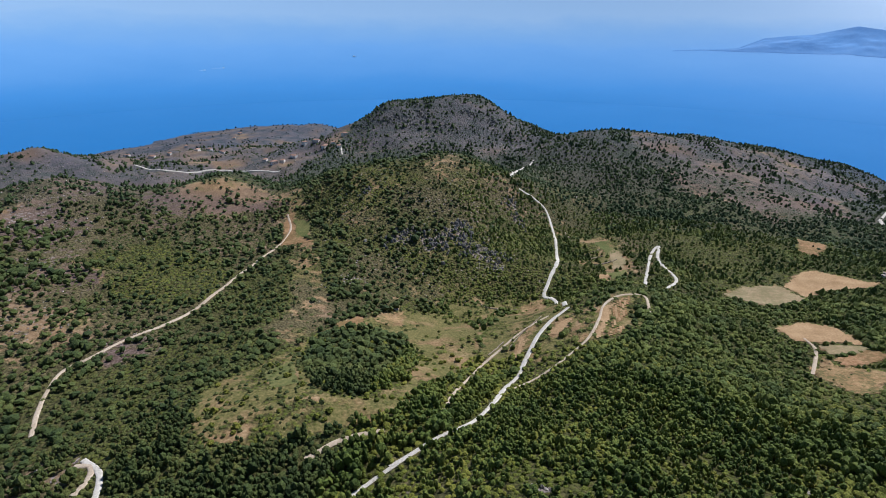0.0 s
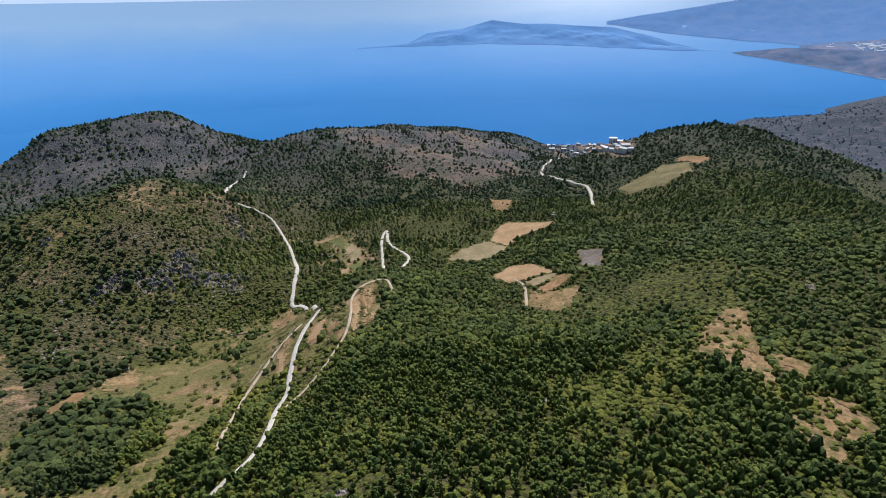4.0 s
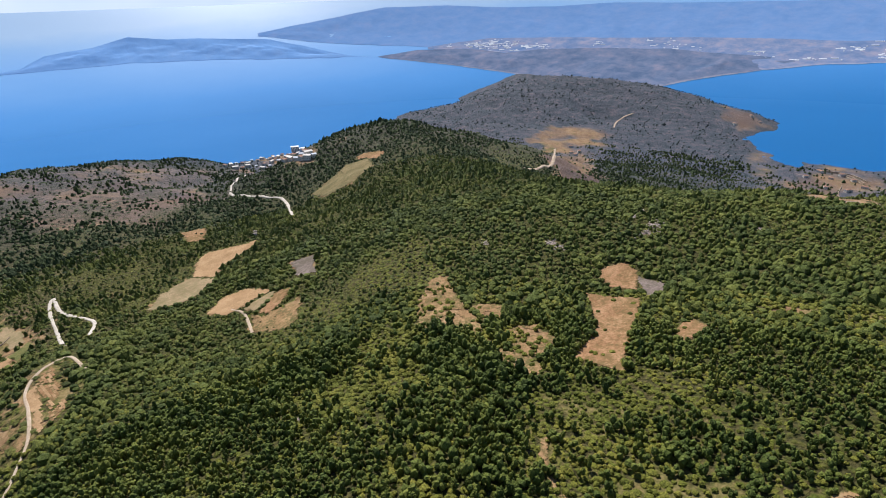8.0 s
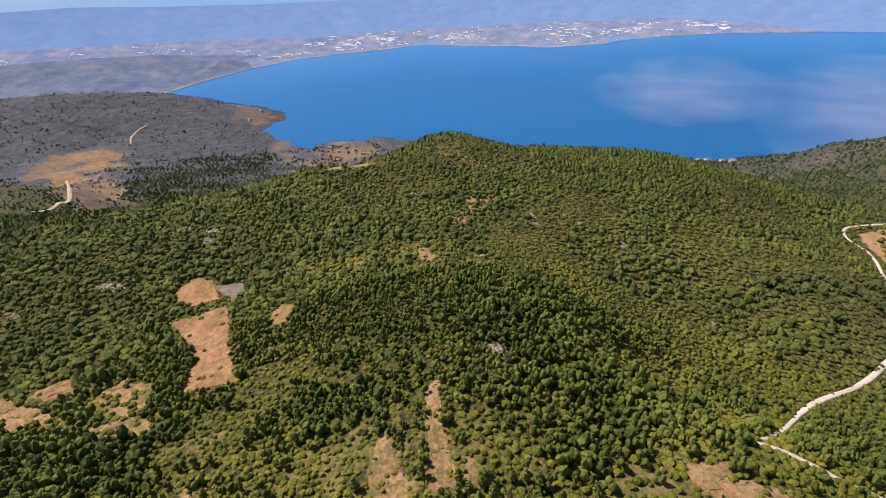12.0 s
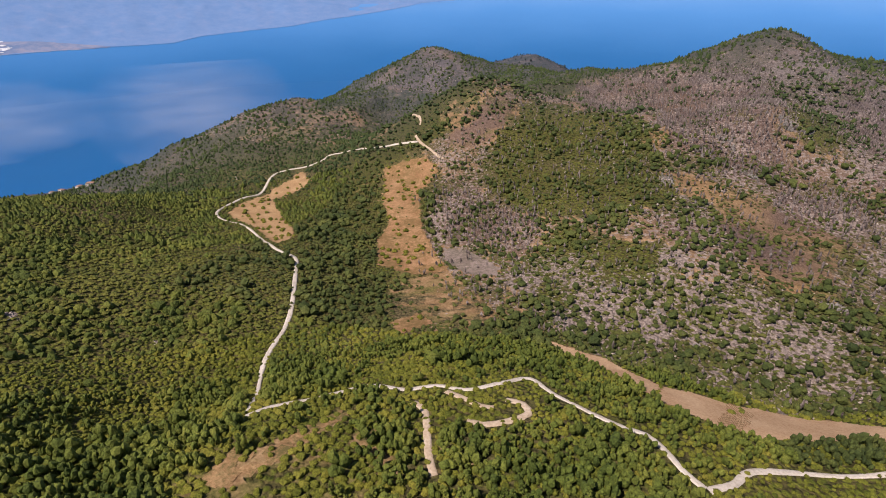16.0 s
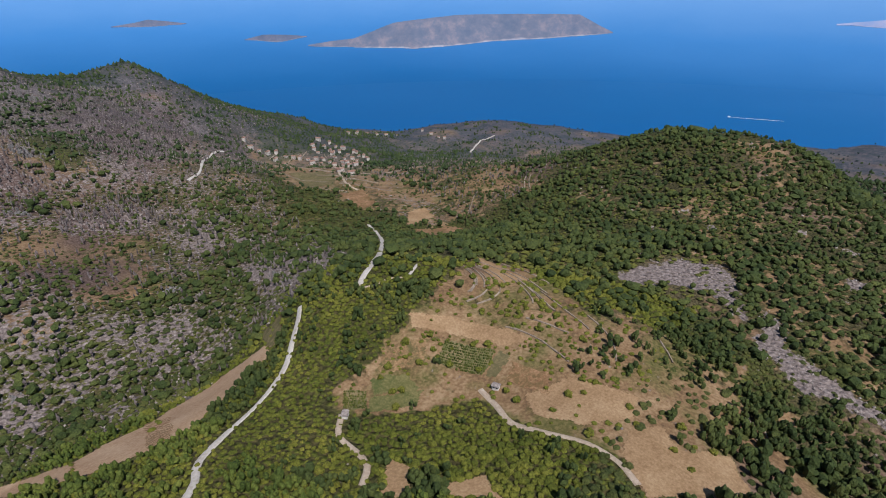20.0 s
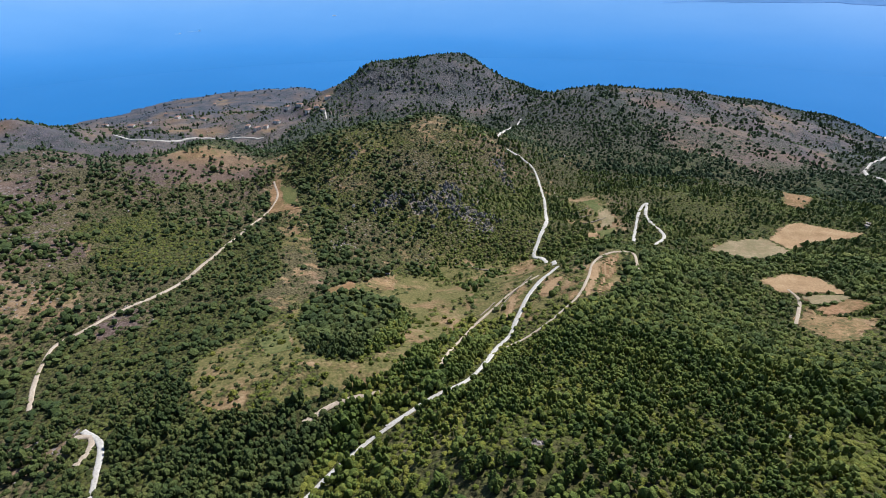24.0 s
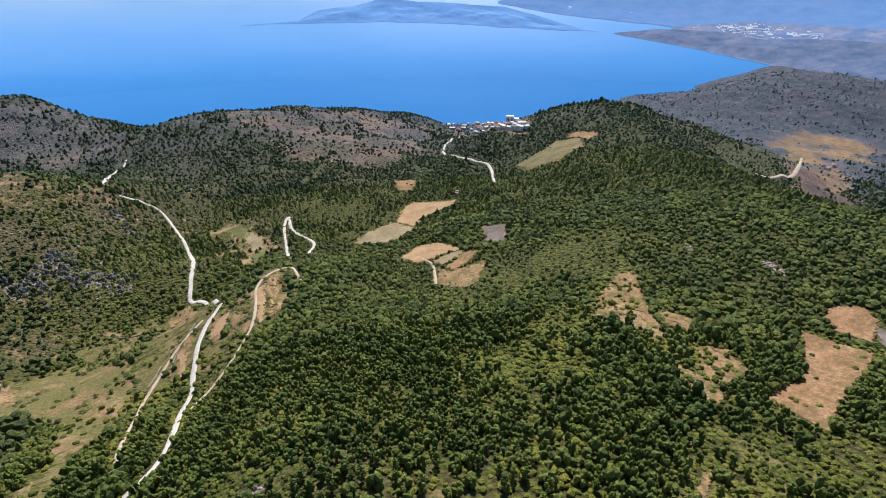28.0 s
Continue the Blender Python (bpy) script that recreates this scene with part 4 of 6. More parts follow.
def cover(x, y):
    """What grows where: trees, bushes (per cell, 0..1), bare soil, stones, low green (0..1)."""
    x, y = np.asarray(x, float), np.asarray(y, float)
    r = np.hypot(x, y)
    z = lie(x, y)
    total = np.zeros((5, len(x)))
    base = np.array([0.76, 0.85, 0.2, 0.07, 0.75])[:, None] + 0 * x[None]
    base[:, (r > 1200) & (z < 75)] = np.array([0.12, 0.35, 0.5, 0.25, 0.4])[:, None]
    base[:, (r > 1500) & (x > 600) & (y > 300)] = np.array([0.55, 0.6, 0.08, 0.25, 0.5])[:, None]
    base[:, (r > 860) & (x < -480) & (y > 60)] = np.array([0.12, 0.3, 0.6, 0.25, 0.2])[:, None]
    # edges run out unevenly: the areas are looked up at a few shifted places
    wide = np.clip(0.022 * r, 3, 12) + np.clip(0.05 * (r - 350), 0, 30)
    for k in range(3):
        wx = x + wide * fbm(x, y, 45, 3, 31 + 20 * k) * 1.6
        wy = y + wide * fbm(x, y, 45, 3, 47 + 20 * k) * 1.6
        val = base.copy()
        for name, (values, polys) in ZONES.items():
            for poly in polys:
                q = np.array(poly)
                lo, hi = q.min(0), q.max(0)
                i = np.where((wx > lo[0]) & (wx < hi[0]) & (wy > lo[1]) & (wy < hi[1]))[0]
                i = i[inside(poly, wx[i], wy[i])]
                val[:, i] = np.array(values)[:, None]
        total += val / 3
    tree, bush, soil, rock, green = total
    # clearings, stony spots and thick spots inside every area
    patch, stony = fbm(x, y, 55, 4, 141), fbm(x, y, 38, 4, 151)
    soil = np.clip(soil + 0.6 * patch * (0.3 + soil), 0, 1)
    rock = np.clip(rock + 0.42 * stony * (0.25 + rock), 0, 1)
    tree = tree * np.clip(1.0 - (0.8 * np.maximum(patch, 0) + 0.6 * np.maximum(stony, 0)) * np.clip(1.5 * (1.15 - tree), 0.2, 1), 0.25, 1.0)
    green = np.clip(green + 0.7 * fbm(x, y, 80, 3, 171) * (green < 0.8) * np.clip(1.5 * green, 0.2, 1), 0, 1)
    for cx, cy, size in OUTCROPS + CLIFFS:
        m = np.hypot(x - cx + size * 0.5 * fbm(x, y, 12, 2, 7), y - cy + size * 0.5 * fbm(x, y, 12, 2, 9)) < size * 0.6
        if size < 9:
            tree[m], bush[m], rock[m] = 0.0, 0.25, 0.7
        else:
            tree[m], bush[m], rock[m] = 0.3, 0.55, 0.5
    for name, (kind, poly) in FIELDS.items():
        q = np.array(poly)
        m = inside([tuple(v) for v in q.mean(0) + (q - q.mean(0)) * 1.12], x, y)
        tree[m] = 0.0
        m = inside(poly, x, y)
        tree[m], soil[m], green[m], rock[m] = 0.0, 0.8, 0.4, 0.0
        bush[m] = {"dry": 0.2, "red": 0.05, "grass": 0.08, "straw": 0.03}.get(kind, 0.0)
    for fa, fb, ha, hb, count in STRIPS:
        m = inside([fa, fb, hb, ha], x, y - 2) | inside([fa, fb, hb, ha], x, y + 5)
        tree[m], bush[m] = 0.0, 0.1
    return tree, bush, soil, rock, green


def rough_z(x, y):
    """Height of the ground with its roughness."""
    x, y = np.asarray(x, float), np.asarray(y, float)
    r = np.hypot(x, y)
    z = lie(x, y)
    far = np.clip((r - 150) / 900, 0, 1)
    z = z + fbm(x, y, 90, 5, 3) * (1.0 + 7.0 * far) + fbm(x, y, 18, 3, 8) * (0.5 + 1.2 * far)
    # spurs and gullies on the higher slopes
    z = z + (0.28 - np.abs(fbm(x, y, 130, 4, 23))) * 22.0 * far * np.clip(z / 90, 0, 1)
    return np.where(z < 0.5, z - 0.5, z)


# ---- materials ----
def material(name, rough=0.8, spec=0.2):
    m = bpy.data.materials.new(name)
    m.use_nodes = True
    t = m.node_tree
    p = t.nodes["Principled BSDF"]
    p.inputs["Roughness"].default_value = rough
    p.inputs["Specular IOR Level"].default_value = spec
    return m, t, p


def node(t, kind, **inputs):
    n = t.nodes.new(kind)
    for k, v in inputs.items():
        n.inputs[k.replace("_", " ")].default_value = v
    return n


def noise_node(t, scale, detail=4.0, rough=0.55, vec=None):
    n = node(t, "ShaderNodeTexNoise", Scale=scale, Detail=detail, Roughness=rough)
    if vec is None:
        vec = node(t, "ShaderNodeNewGeometry").outputs["Position"]
    t.links.new(vec, n.inputs["Vector"])
    return n.outputs["Fac"]


def ramp(t, fac, stops):
    n = t.nodes.new("ShaderNodeValToRGB")
    el = n.color_ramp.elements
    while len(el) < len(stops):
        el.new(0.5)
    for s, (p, c) in zip(el, stops):
        s.position = p
        s.color = (*c, 1) if len(c) == 3 else c
    t.links.new(fac, n.inputs["Fac"])
    return n.outputs["Color"]


def mix(t, fac, a, b, blend="MIX"):
    n = t.nodes.new("ShaderNodeMix")
    n.data_type, n.blend_type = "RGBA", blend
    for sock, v in ((n.inputs[0], fac), (n.inputs[6], a), (n.inputs[7], b)):
        if isinstance(v, (int, float)):
            sock.default_value = v
        elif isinstance(v, tuple):
            sock.default_value = (*v, 1)
        else:
            t.links.new(v, sock)
    return n.outputs[2]


def math_node(t, op, a, b=0.0, clamp=False):
    n = t.nodes.new("ShaderNodeMath")
    n.operation, n.use_clamp = op, clamp
    for sock, v in zip(n.inputs, (a, b)):
        if isinstance(v, (int, float)):
            sock.default_value = v
        else:
            t.links.new(v, sock)
    return n.outputs[0]


def bump(t, p, height, strength=0.5, distance=0.1):
    n = node(t, "ShaderNodeBump", Strength=strength, Distance=distance)
    t.links.new(height, n.inputs["Height"])
    t.links.new(n.outputs["Normal"], p.inputs["Normal"])


def attr(t, name):
    n = t.nodes.new("ShaderNodeAttribute")
    n.attribute_name = name
    return n.outputs["Fac"]


def ground_material():
    m, t, p = material("hillside_ground", 0.95, 0.1)
    broad, mid, fine = noise_node(t, 0.02, 5), noise_node(t, 0.12, 5), noise_node(t, 0.7, 4)
    # low bushes: rounded cells, with litter and painted shade darkening the gaps
    pos = node(t, "ShaderNodeNewGeometry").outputs["Position"]
    warp = t.nodes.new("ShaderNodeVectorMath")
    warp.operation = "ADD"
    jig = node(t, "ShaderNodeTexNoise", Scale=0.5, Detail=3.0)
    t.links.new(pos, jig.inputs["Vector"])
    t.links.new(pos, warp.inputs[0])
    t.links.new(jig.outputs["Color"], warp.inputs[1])
    cells = node(t, "ShaderNodeTexVoronoi", Scale=0.42, Randomness=1.0)
    cells.feature = "F1"
    t.links.new(warp.outputs[0], cells.inputs["Vector"])
    dist = cells.outputs["Distance"]
    leaf = ramp(t, math_node(t, "ADD", math_node(t, "MULTIPLY", mid, 0.6), math_node(t, "MULTIPLY", noise_node(t, 0.9, 3), 0.4)),
                [(0.34, (0.04, 0.054, 0.010)), (0.5, (0.098, 0.112, 0.018)), (0.66, (0.165, 0.155, 0.03))])
    litter_shade = ramp(t, fine, [(0.35, (0.034, 0.034, 0.012)), (0.65, (0.09, 0.075, 0.028))])
    green = mix(t, ramp(t, dist, [(0.3, (0, 0, 0)), (0.62, (1, 1, 1))]), leaf, litter_shade)
    soil = ramp(t, math_node(t, "ADD", math_node(t, "MULTIPLY", fine, 0.55), math_node(t, "MULTIPLY", noise_node(t, 0.06, 4), 0.45)),
                [(0.36, (0.12, 0.072, 0.037)), (0.5, (0.212, 0.132, 0.066)), (0.64, (0.31, 0.212, 0.116))])
    umber = ramp(t, fine, [(0.32, (0.055, 0.037, 0.028)), (0.5, (0.098, 0.066, 0.053)), (0.68, (0.165, 0.118, 0.098))])
    soil = mix(t, ramp(t, attr(t, "green"), [(0.1, (0, 0, 0)), (0.3, (1, 1, 1))]), umber, soil)
    sward = ramp(t, fine, [(0.32, (0.06, 0.066, 0.018)), (0.5, (0.105, 0.098, 0.03)), (0.68, (0.165, 0.132, 0.052))])
    turf = math_node(t, "ADD", math_node(t, "MULTIPLY", noise_node(t, 0.04, 5, 0.6), 0.75), math_node(t, "MULTIPLY", attr(t, "green"), 0.3))
    soil = mix(t, ramp(t, turf, [(0.5, (0, 0, 0)), (0.62, (0.9, 0.9, 0.9))]), soil, sward)
    stone = ramp(t, noise_node(t, 0.5, 5, 0.7), [(0.34, (0.115, 0.09, 0.078)), (0.52, (0.215, 0.172, 0.15)), (0.7, (0.34, 0.285, 0.252))])
    # patches keep ragged edges of their own
    s = math_node(t, "ADD", attr(t, "soil"), math_node(t, "MULTIPLY", math_node(t, "SUBTRACT", mid, 0.5), 1.6))
    s = ramp(t, s, [(0.4, (0, 0, 0)), (0.6, (1, 1, 1))])
    k = math_node(t, "ADD", attr(t, "rock"), math_node(t, "MULTIPLY", math_node(t, "SUBTRACT", noise_node(t, 0.3, 5), 0.5), 1.8))
    k = ramp(t, k, [(0.42, (0, 0, 0)), (0.6, (1, 1, 1))])
    dry = ramp(t, fine, [(0.35, (0.05, 0.04, 0.02)), (0.65, (0.14, 0.115, 0.055))])
    low = mix(t, ramp(t, math_node(t, "ADD", attr(t, "green"), math_node(t, "MULTIPLY", math_node(t, "SUBTRACT", broad, 0.5), 1.5)),
                      [(0.3, (0, 0, 0)), (0.7, (1, 1, 1))]), dry, green)
    # needle litter under dense trees, darkened to stand in for their shade
    needle_shade = ramp(t, fine, [(0.35, (0.022, 0.026, 0.009)), (0.65, (0.065, 0.062, 0.022))])
    low = mix(t, ramp(t, math_node(t, "ADD", attr(t, "wood"), math_node(t, "MULTIPLY", math_node(t, "SUBTRACT", mid, 0.5), 1.2)), [(0.45, (0, 0, 0)), (0.8, (0.6, 0.6, 0.6))]), low, needle_shade)
    c = mix(t, k, mix(t, s, low, soil), stone)
    # far ground is tinted blue-grey: aerial haze put into its colour
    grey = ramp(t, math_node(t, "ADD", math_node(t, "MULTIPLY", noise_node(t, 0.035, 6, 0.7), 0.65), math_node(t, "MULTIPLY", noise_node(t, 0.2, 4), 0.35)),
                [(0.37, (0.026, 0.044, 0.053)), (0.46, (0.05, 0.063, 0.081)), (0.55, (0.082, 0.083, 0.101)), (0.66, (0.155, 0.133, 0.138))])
    c = mix(t, attr(t, "far_haze"), c, grey)
    t.links.new(c, p.inputs["Base Color"])
    hump = math_node(t, "SUBTRACT", math_node(t, "ADD", math_node(t, "MULTIPLY", fine, 0.7), math_node(t, "MULTIPLY", mid, 1.2)), math_node(t, "MULTIPLY", dist, 1.1))
    hump = math_node(t, "MULTIPLY", hump, math_node(t, "SUBTRACT", 1.0, math_node(t, "MULTIPLY", s, 0.85)))
    bump(t, p, hump, 1.0, 1.5)
    return m


def leaf_material(name, dark, light, tip):
    m, t, p = material(name, 0.75, 0.15)
    rnd = t.nodes.new("ShaderNodeNewGeometry").outputs["Random Per Island"]
    n = noise_node(t, 0.035, 3)
    c = mix(t, rnd, dark, light)
    c = mix(t, ramp(t, n, [(0.4, (0, 0, 0)), (0.65, (1, 1, 1))]), c, mix(t, rnd, light, tip))
    c = mix(t, ramp(t, noise_node(t, 1.6, 3), [(0.35, (0.52, 0.52, 0.52)), (0.62, (1.0, 1.0, 1.0))]), (0, 0, 0), c)
    t.links.new(c, p.inputs["Base Color"])
    bump(t, p, noise_node(t, 2.5, 4), 1.0, 0.5)
    return m


def water_material(name, spec):
    m, t, p = material(name, 0.4, spec)
    # the sea pales with reach: distance haze put into its colour
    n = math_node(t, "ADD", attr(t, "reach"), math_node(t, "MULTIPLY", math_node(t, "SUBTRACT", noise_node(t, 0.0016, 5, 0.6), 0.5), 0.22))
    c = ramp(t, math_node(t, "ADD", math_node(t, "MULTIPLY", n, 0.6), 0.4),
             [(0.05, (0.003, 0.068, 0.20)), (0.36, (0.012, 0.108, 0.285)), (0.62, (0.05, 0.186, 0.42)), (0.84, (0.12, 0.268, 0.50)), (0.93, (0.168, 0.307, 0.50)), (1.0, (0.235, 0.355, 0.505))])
    t.links.new(c, p.inputs["Base Color"])
    bump(t, p, noise_node(t, 0.12, 5, 0.65), 0.15, 1.0)
    return m


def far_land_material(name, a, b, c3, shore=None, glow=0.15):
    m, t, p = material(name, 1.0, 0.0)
    # distance haze is put into these colours; the glow stands in for air-light
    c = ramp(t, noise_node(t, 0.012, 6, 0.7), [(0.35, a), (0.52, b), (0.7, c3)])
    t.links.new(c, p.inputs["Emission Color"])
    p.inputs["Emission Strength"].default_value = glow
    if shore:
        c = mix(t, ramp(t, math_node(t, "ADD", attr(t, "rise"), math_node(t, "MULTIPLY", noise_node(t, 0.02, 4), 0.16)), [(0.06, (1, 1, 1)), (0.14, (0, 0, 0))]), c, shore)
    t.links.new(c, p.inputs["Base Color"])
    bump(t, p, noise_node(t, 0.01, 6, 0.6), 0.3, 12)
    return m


def field_material(name, a, b2, c3, tufts=None):
    m, t, p = material(name, 0.95, 0.08)
    fine, mid = noise_node(t, 0.9, 5, 0.65), noise_node(t, 0.08, 4)
    c = ramp(t, math_node(t, "ADD", math_node(t, "MULTIPLY", fine, 0.6), math_node(t, "MULTIPLY", mid, 0.4)), [(0.36, a), (0.5, b2), (0.64, c3)])
    if tufts:
        k = math_node(t, "ADD", math_node(t, "MULTIPLY", noise_node(t, 0.35, 6, 0.75), 0.7), math_node(t, "MULTIPLY", noise_node(t, 0.05, 3), 0.3))
        c = mix(t, ramp(t, k, [(0.45, (0, 0, 0)), (0.56, (0.85, 0.85, 0.85))]), c, tufts)
    t.links.new(c, p.inputs["Base Color"])
    bump(t, p, fine, 0.8, 0.3)
    return m


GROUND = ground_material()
COVERS = {
    "red": field_material("red_earth", (0.165, 0.085, 0.042), (0.275, 0.155, 0.08), (0.36, 0.23, 0.128), tufts=(0.13, 0.09, 0.036)),
    "dry": field_material("dry_grass_earth", (0.14, 0.083, 0.04), (0.25, 0.153, 0.075), (0.35, 0.235, 0.12), tufts=(0.085, 0.08, 0.028)),
    "tan": field_material("bare_tan_earth", (0.205, 0.125, 0.062), (0.295, 0.188, 0.097), (0.38, 0.262, 0.145)),
    "bare": field_material("pale_bare_earth", (0.28, 0.172, 0.098), (0.385, 0.253, 0.15), (0.47, 0.335, 0.21)),
    "grey": field_material("stubble", (0.20, 0.14, 0.078), (0.26, 0.19, 0.108), (0.33, 0.25, 0.15), tufts=(0.17, 0.145, 0.07)),
    "straw": field_material("pale_straw", (0.12, 0.095, 0.045), (0.175, 0.138, 0.067), (0.24, 0.185, 0.095), tufts=(0.10, 0.09, 0.038)),
    "ash": field_material("grey_mauve_soil", (0.13, 0.10, 0.085), (0.19, 0.15, 0.13), (0.26, 0.21, 0.185), tufts=(0.10, 0.085, 0.06)),
    "grass": field_material("dry_meadow", (0.085, 0.09, 0.03), (0.13, 0.12, 0.042), (0.20, 0.165, 0.072), tufts=(0.07, 0.085, 0.025)),
    "crop": field_material("tilled_vineyard_soil", (0.13, 0.105, 0.05), (0.19, 0.145, 0.072), (0.25, 0.19, 0.10), tufts=(0.09, 0.10, 0.032)),
}
ROAD = field_material("gravel_road", (0.33, 0.29, 0.24), (0.45, 0.405, 0.345), (0.55, 0.50, 0.44))
DIRT = field_material("dirt_track", (0.28, 0.215, 0.15), (0.39, 0.305, 0.22), (0.49, 0.405, 0.31))
STONE = field_material("limestone", (0.16, 0.132, 0.112), (0.285, 0.24, 0.208), (0.41, 0.36, 0.315))
RUBBLE = field_material("rubble_masonry", (0.34, 0.29, 0.245), (0.46, 0.41, 0.35), (0.57, 0.51, 0.45))
DRYWALL = field_material("dry_stone", (0.15, 0.115, 0.082), (0.26, 0.205, 0.15), (0.37, 0.30, 0.23))
CLIFF = field_material("dark_limestone", (0.075, 0.068, 0.062), (0.15, 0.138, 0.126), (0.24, 0.225, 0.205))
BARK = field_material("pine_bark", (0.05, 0.035, 0.025), (0.10, 0.075, 0.055), (0.17, 0.13, 0.10))
WALL = field_material("pale_plaster", (0.50, 0.46, 0.41), (0.64, 0.60, 0.54), (0.74, 0.71, 0.66))
ROOF = field_material("clay_tiles", (0.20, 0.115, 0.085), (0.28, 0.17, 0.125), (0.36, 0.25, 0.195))
GLASS = field_material("dark_window", (0.03, 0.035, 0.04), (0.05, 0.055, 0.06), (0.07, 0.075, 0.08))
WHITE = field_material("white_paint", (0.70, 0.70, 0.70), (0.78, 0.78, 0.78), (0.84, 0.84, 0.84))
# a bluish haze tint is put into this white
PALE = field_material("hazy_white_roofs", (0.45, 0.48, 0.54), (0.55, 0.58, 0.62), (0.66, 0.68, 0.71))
FOAM = field_material("foam", (0.5, 0.56, 0.6), (0.66, 0.70, 0.73), (0.8, 0.82, 0.84))
PINE = leaf_material("pine_foliage", (0.051, 0.077, 0.015), (0.115, 0.15, 0.026), (0.185, 0.198, 0.036))
MID_PINE = leaf_material("dense_pine_foliage", (0.05, 0.072, 0.015), (0.105, 0.135, 0.025), (0.168, 0.178, 0.033))
DARK_PINE = leaf_material("dark_evergreen_foliage", (0.034, 0.052, 0.015), (0.072, 0.096, 0.024), (0.115, 0.128, 0.032))
DARK_BUSH = leaf_material("dull_maquis_foliage", (0.042, 0.055, 0.015), (0.084, 0.096, 0.024), (0.128, 0.128, 0.034))
# distant pines get bluer greens: aerial haze is put into their colour
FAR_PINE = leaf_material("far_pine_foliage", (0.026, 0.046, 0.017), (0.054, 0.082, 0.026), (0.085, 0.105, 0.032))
HAZED_PINE = leaf_material("hazed_pine_foliage", (0.026, 0.044, 0.042), (0.044, 0.066, 0.064), (0.065, 0.084, 0.080))
DEAD = leaf_material("burnt_dry_branches", (0.12, 0.095, 0.085), (0.22, 0.18, 0.165), (0.31, 0.26, 0.24))
BUSH = leaf_material("maquis_foliage", (0.07, 0.086, 0.011), (0.145, 0.156, 0.020), (0.212, 0.194, 0.031))
MID_BUSH = leaf_material("dark_maquis_foliage", (0.056, 0.069, 0.014), (0.112, 0.124, 0.024), (0.168, 0.16, 0.033))
WATER = water_material("sea_water", 0.02)
# emission makes the horizon shell glow like pale sky haze
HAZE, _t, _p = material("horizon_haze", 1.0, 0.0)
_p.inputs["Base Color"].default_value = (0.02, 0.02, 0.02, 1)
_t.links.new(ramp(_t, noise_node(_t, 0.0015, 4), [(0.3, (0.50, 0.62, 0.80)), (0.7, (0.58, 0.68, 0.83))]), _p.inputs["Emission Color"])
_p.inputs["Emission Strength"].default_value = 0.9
# see-through white that imitates cloud reflections on the water
GLARE, _t, _p = material("cloud_glare", 1.0, 0.0)
_p.inputs["Base Color"].default_value = (0.75, 0.75, 0.78, 1)
_t.links.new(math_node(_t, "MULTIPLY", attr(_t, "thick"), math_node(_t, "MULTIPLY", noise_node(_t, 0.004, 2), 0.22), True), _p.inputs["Alpha"])
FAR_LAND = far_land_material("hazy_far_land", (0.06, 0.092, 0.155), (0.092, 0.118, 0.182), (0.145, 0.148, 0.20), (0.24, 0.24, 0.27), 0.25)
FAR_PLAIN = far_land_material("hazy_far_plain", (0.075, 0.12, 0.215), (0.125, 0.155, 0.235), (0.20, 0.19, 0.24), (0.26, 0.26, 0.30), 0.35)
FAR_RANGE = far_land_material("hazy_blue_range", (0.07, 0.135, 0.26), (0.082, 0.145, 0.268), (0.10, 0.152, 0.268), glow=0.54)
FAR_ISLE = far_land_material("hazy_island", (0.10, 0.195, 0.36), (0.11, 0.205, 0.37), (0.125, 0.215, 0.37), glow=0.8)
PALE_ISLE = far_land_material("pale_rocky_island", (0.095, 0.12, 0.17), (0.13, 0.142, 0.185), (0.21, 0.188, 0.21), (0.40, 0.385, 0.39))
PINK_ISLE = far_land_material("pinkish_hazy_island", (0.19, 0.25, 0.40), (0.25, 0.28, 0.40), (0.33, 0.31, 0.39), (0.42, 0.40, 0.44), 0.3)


# ---- mesh helpers ----
def raw_mesh(name, verts, faces, mat, smooth=False):
    verts, faces = np.asarray(verts, np.float32), np.asarray(faces, np.int32)
    me = bpy.data.meshes.new(name)
    k = faces.shape[1]
    me.vertices.add(len(verts))
    me.vertices.foreach_set("co", verts.ravel())
    me.loops.add(faces.size)
    me.loops.foreach_set("vertex_index", faces.ravel())
    me.polygons.add(len(faces))
    me.polygons.foreach_set("loop_start", np.arange(0, faces.size, k, dtype=np.int32))
    me.polygons.foreach_set("use_smooth", np.full(len(faces), smooth, bool))
    me.update(calc_edges=True)
    me.materials.append(mat)
    return me


def grid_faces(nu, nv, wrap=False):
    i, j = np.meshgrid(np.arange(nu - (0 if wrap else 1)), np.arange(nv - 1), indexing="ij")
    a, b2 = i * nv + j, ((i + 1) % nu) * nv + j
    return np.stack([a, b2, b2 + 1, a + 1], 2).reshape(-1, 4)


def put_attr(me, name, values):
    a = me.attributes.new(name, "FLOAT", "POINT")
    a.data.foreach_set("value", np.asarray(values, np.float32).ravel())


# ---- ground, sea and the far distance ----
GRID = {}


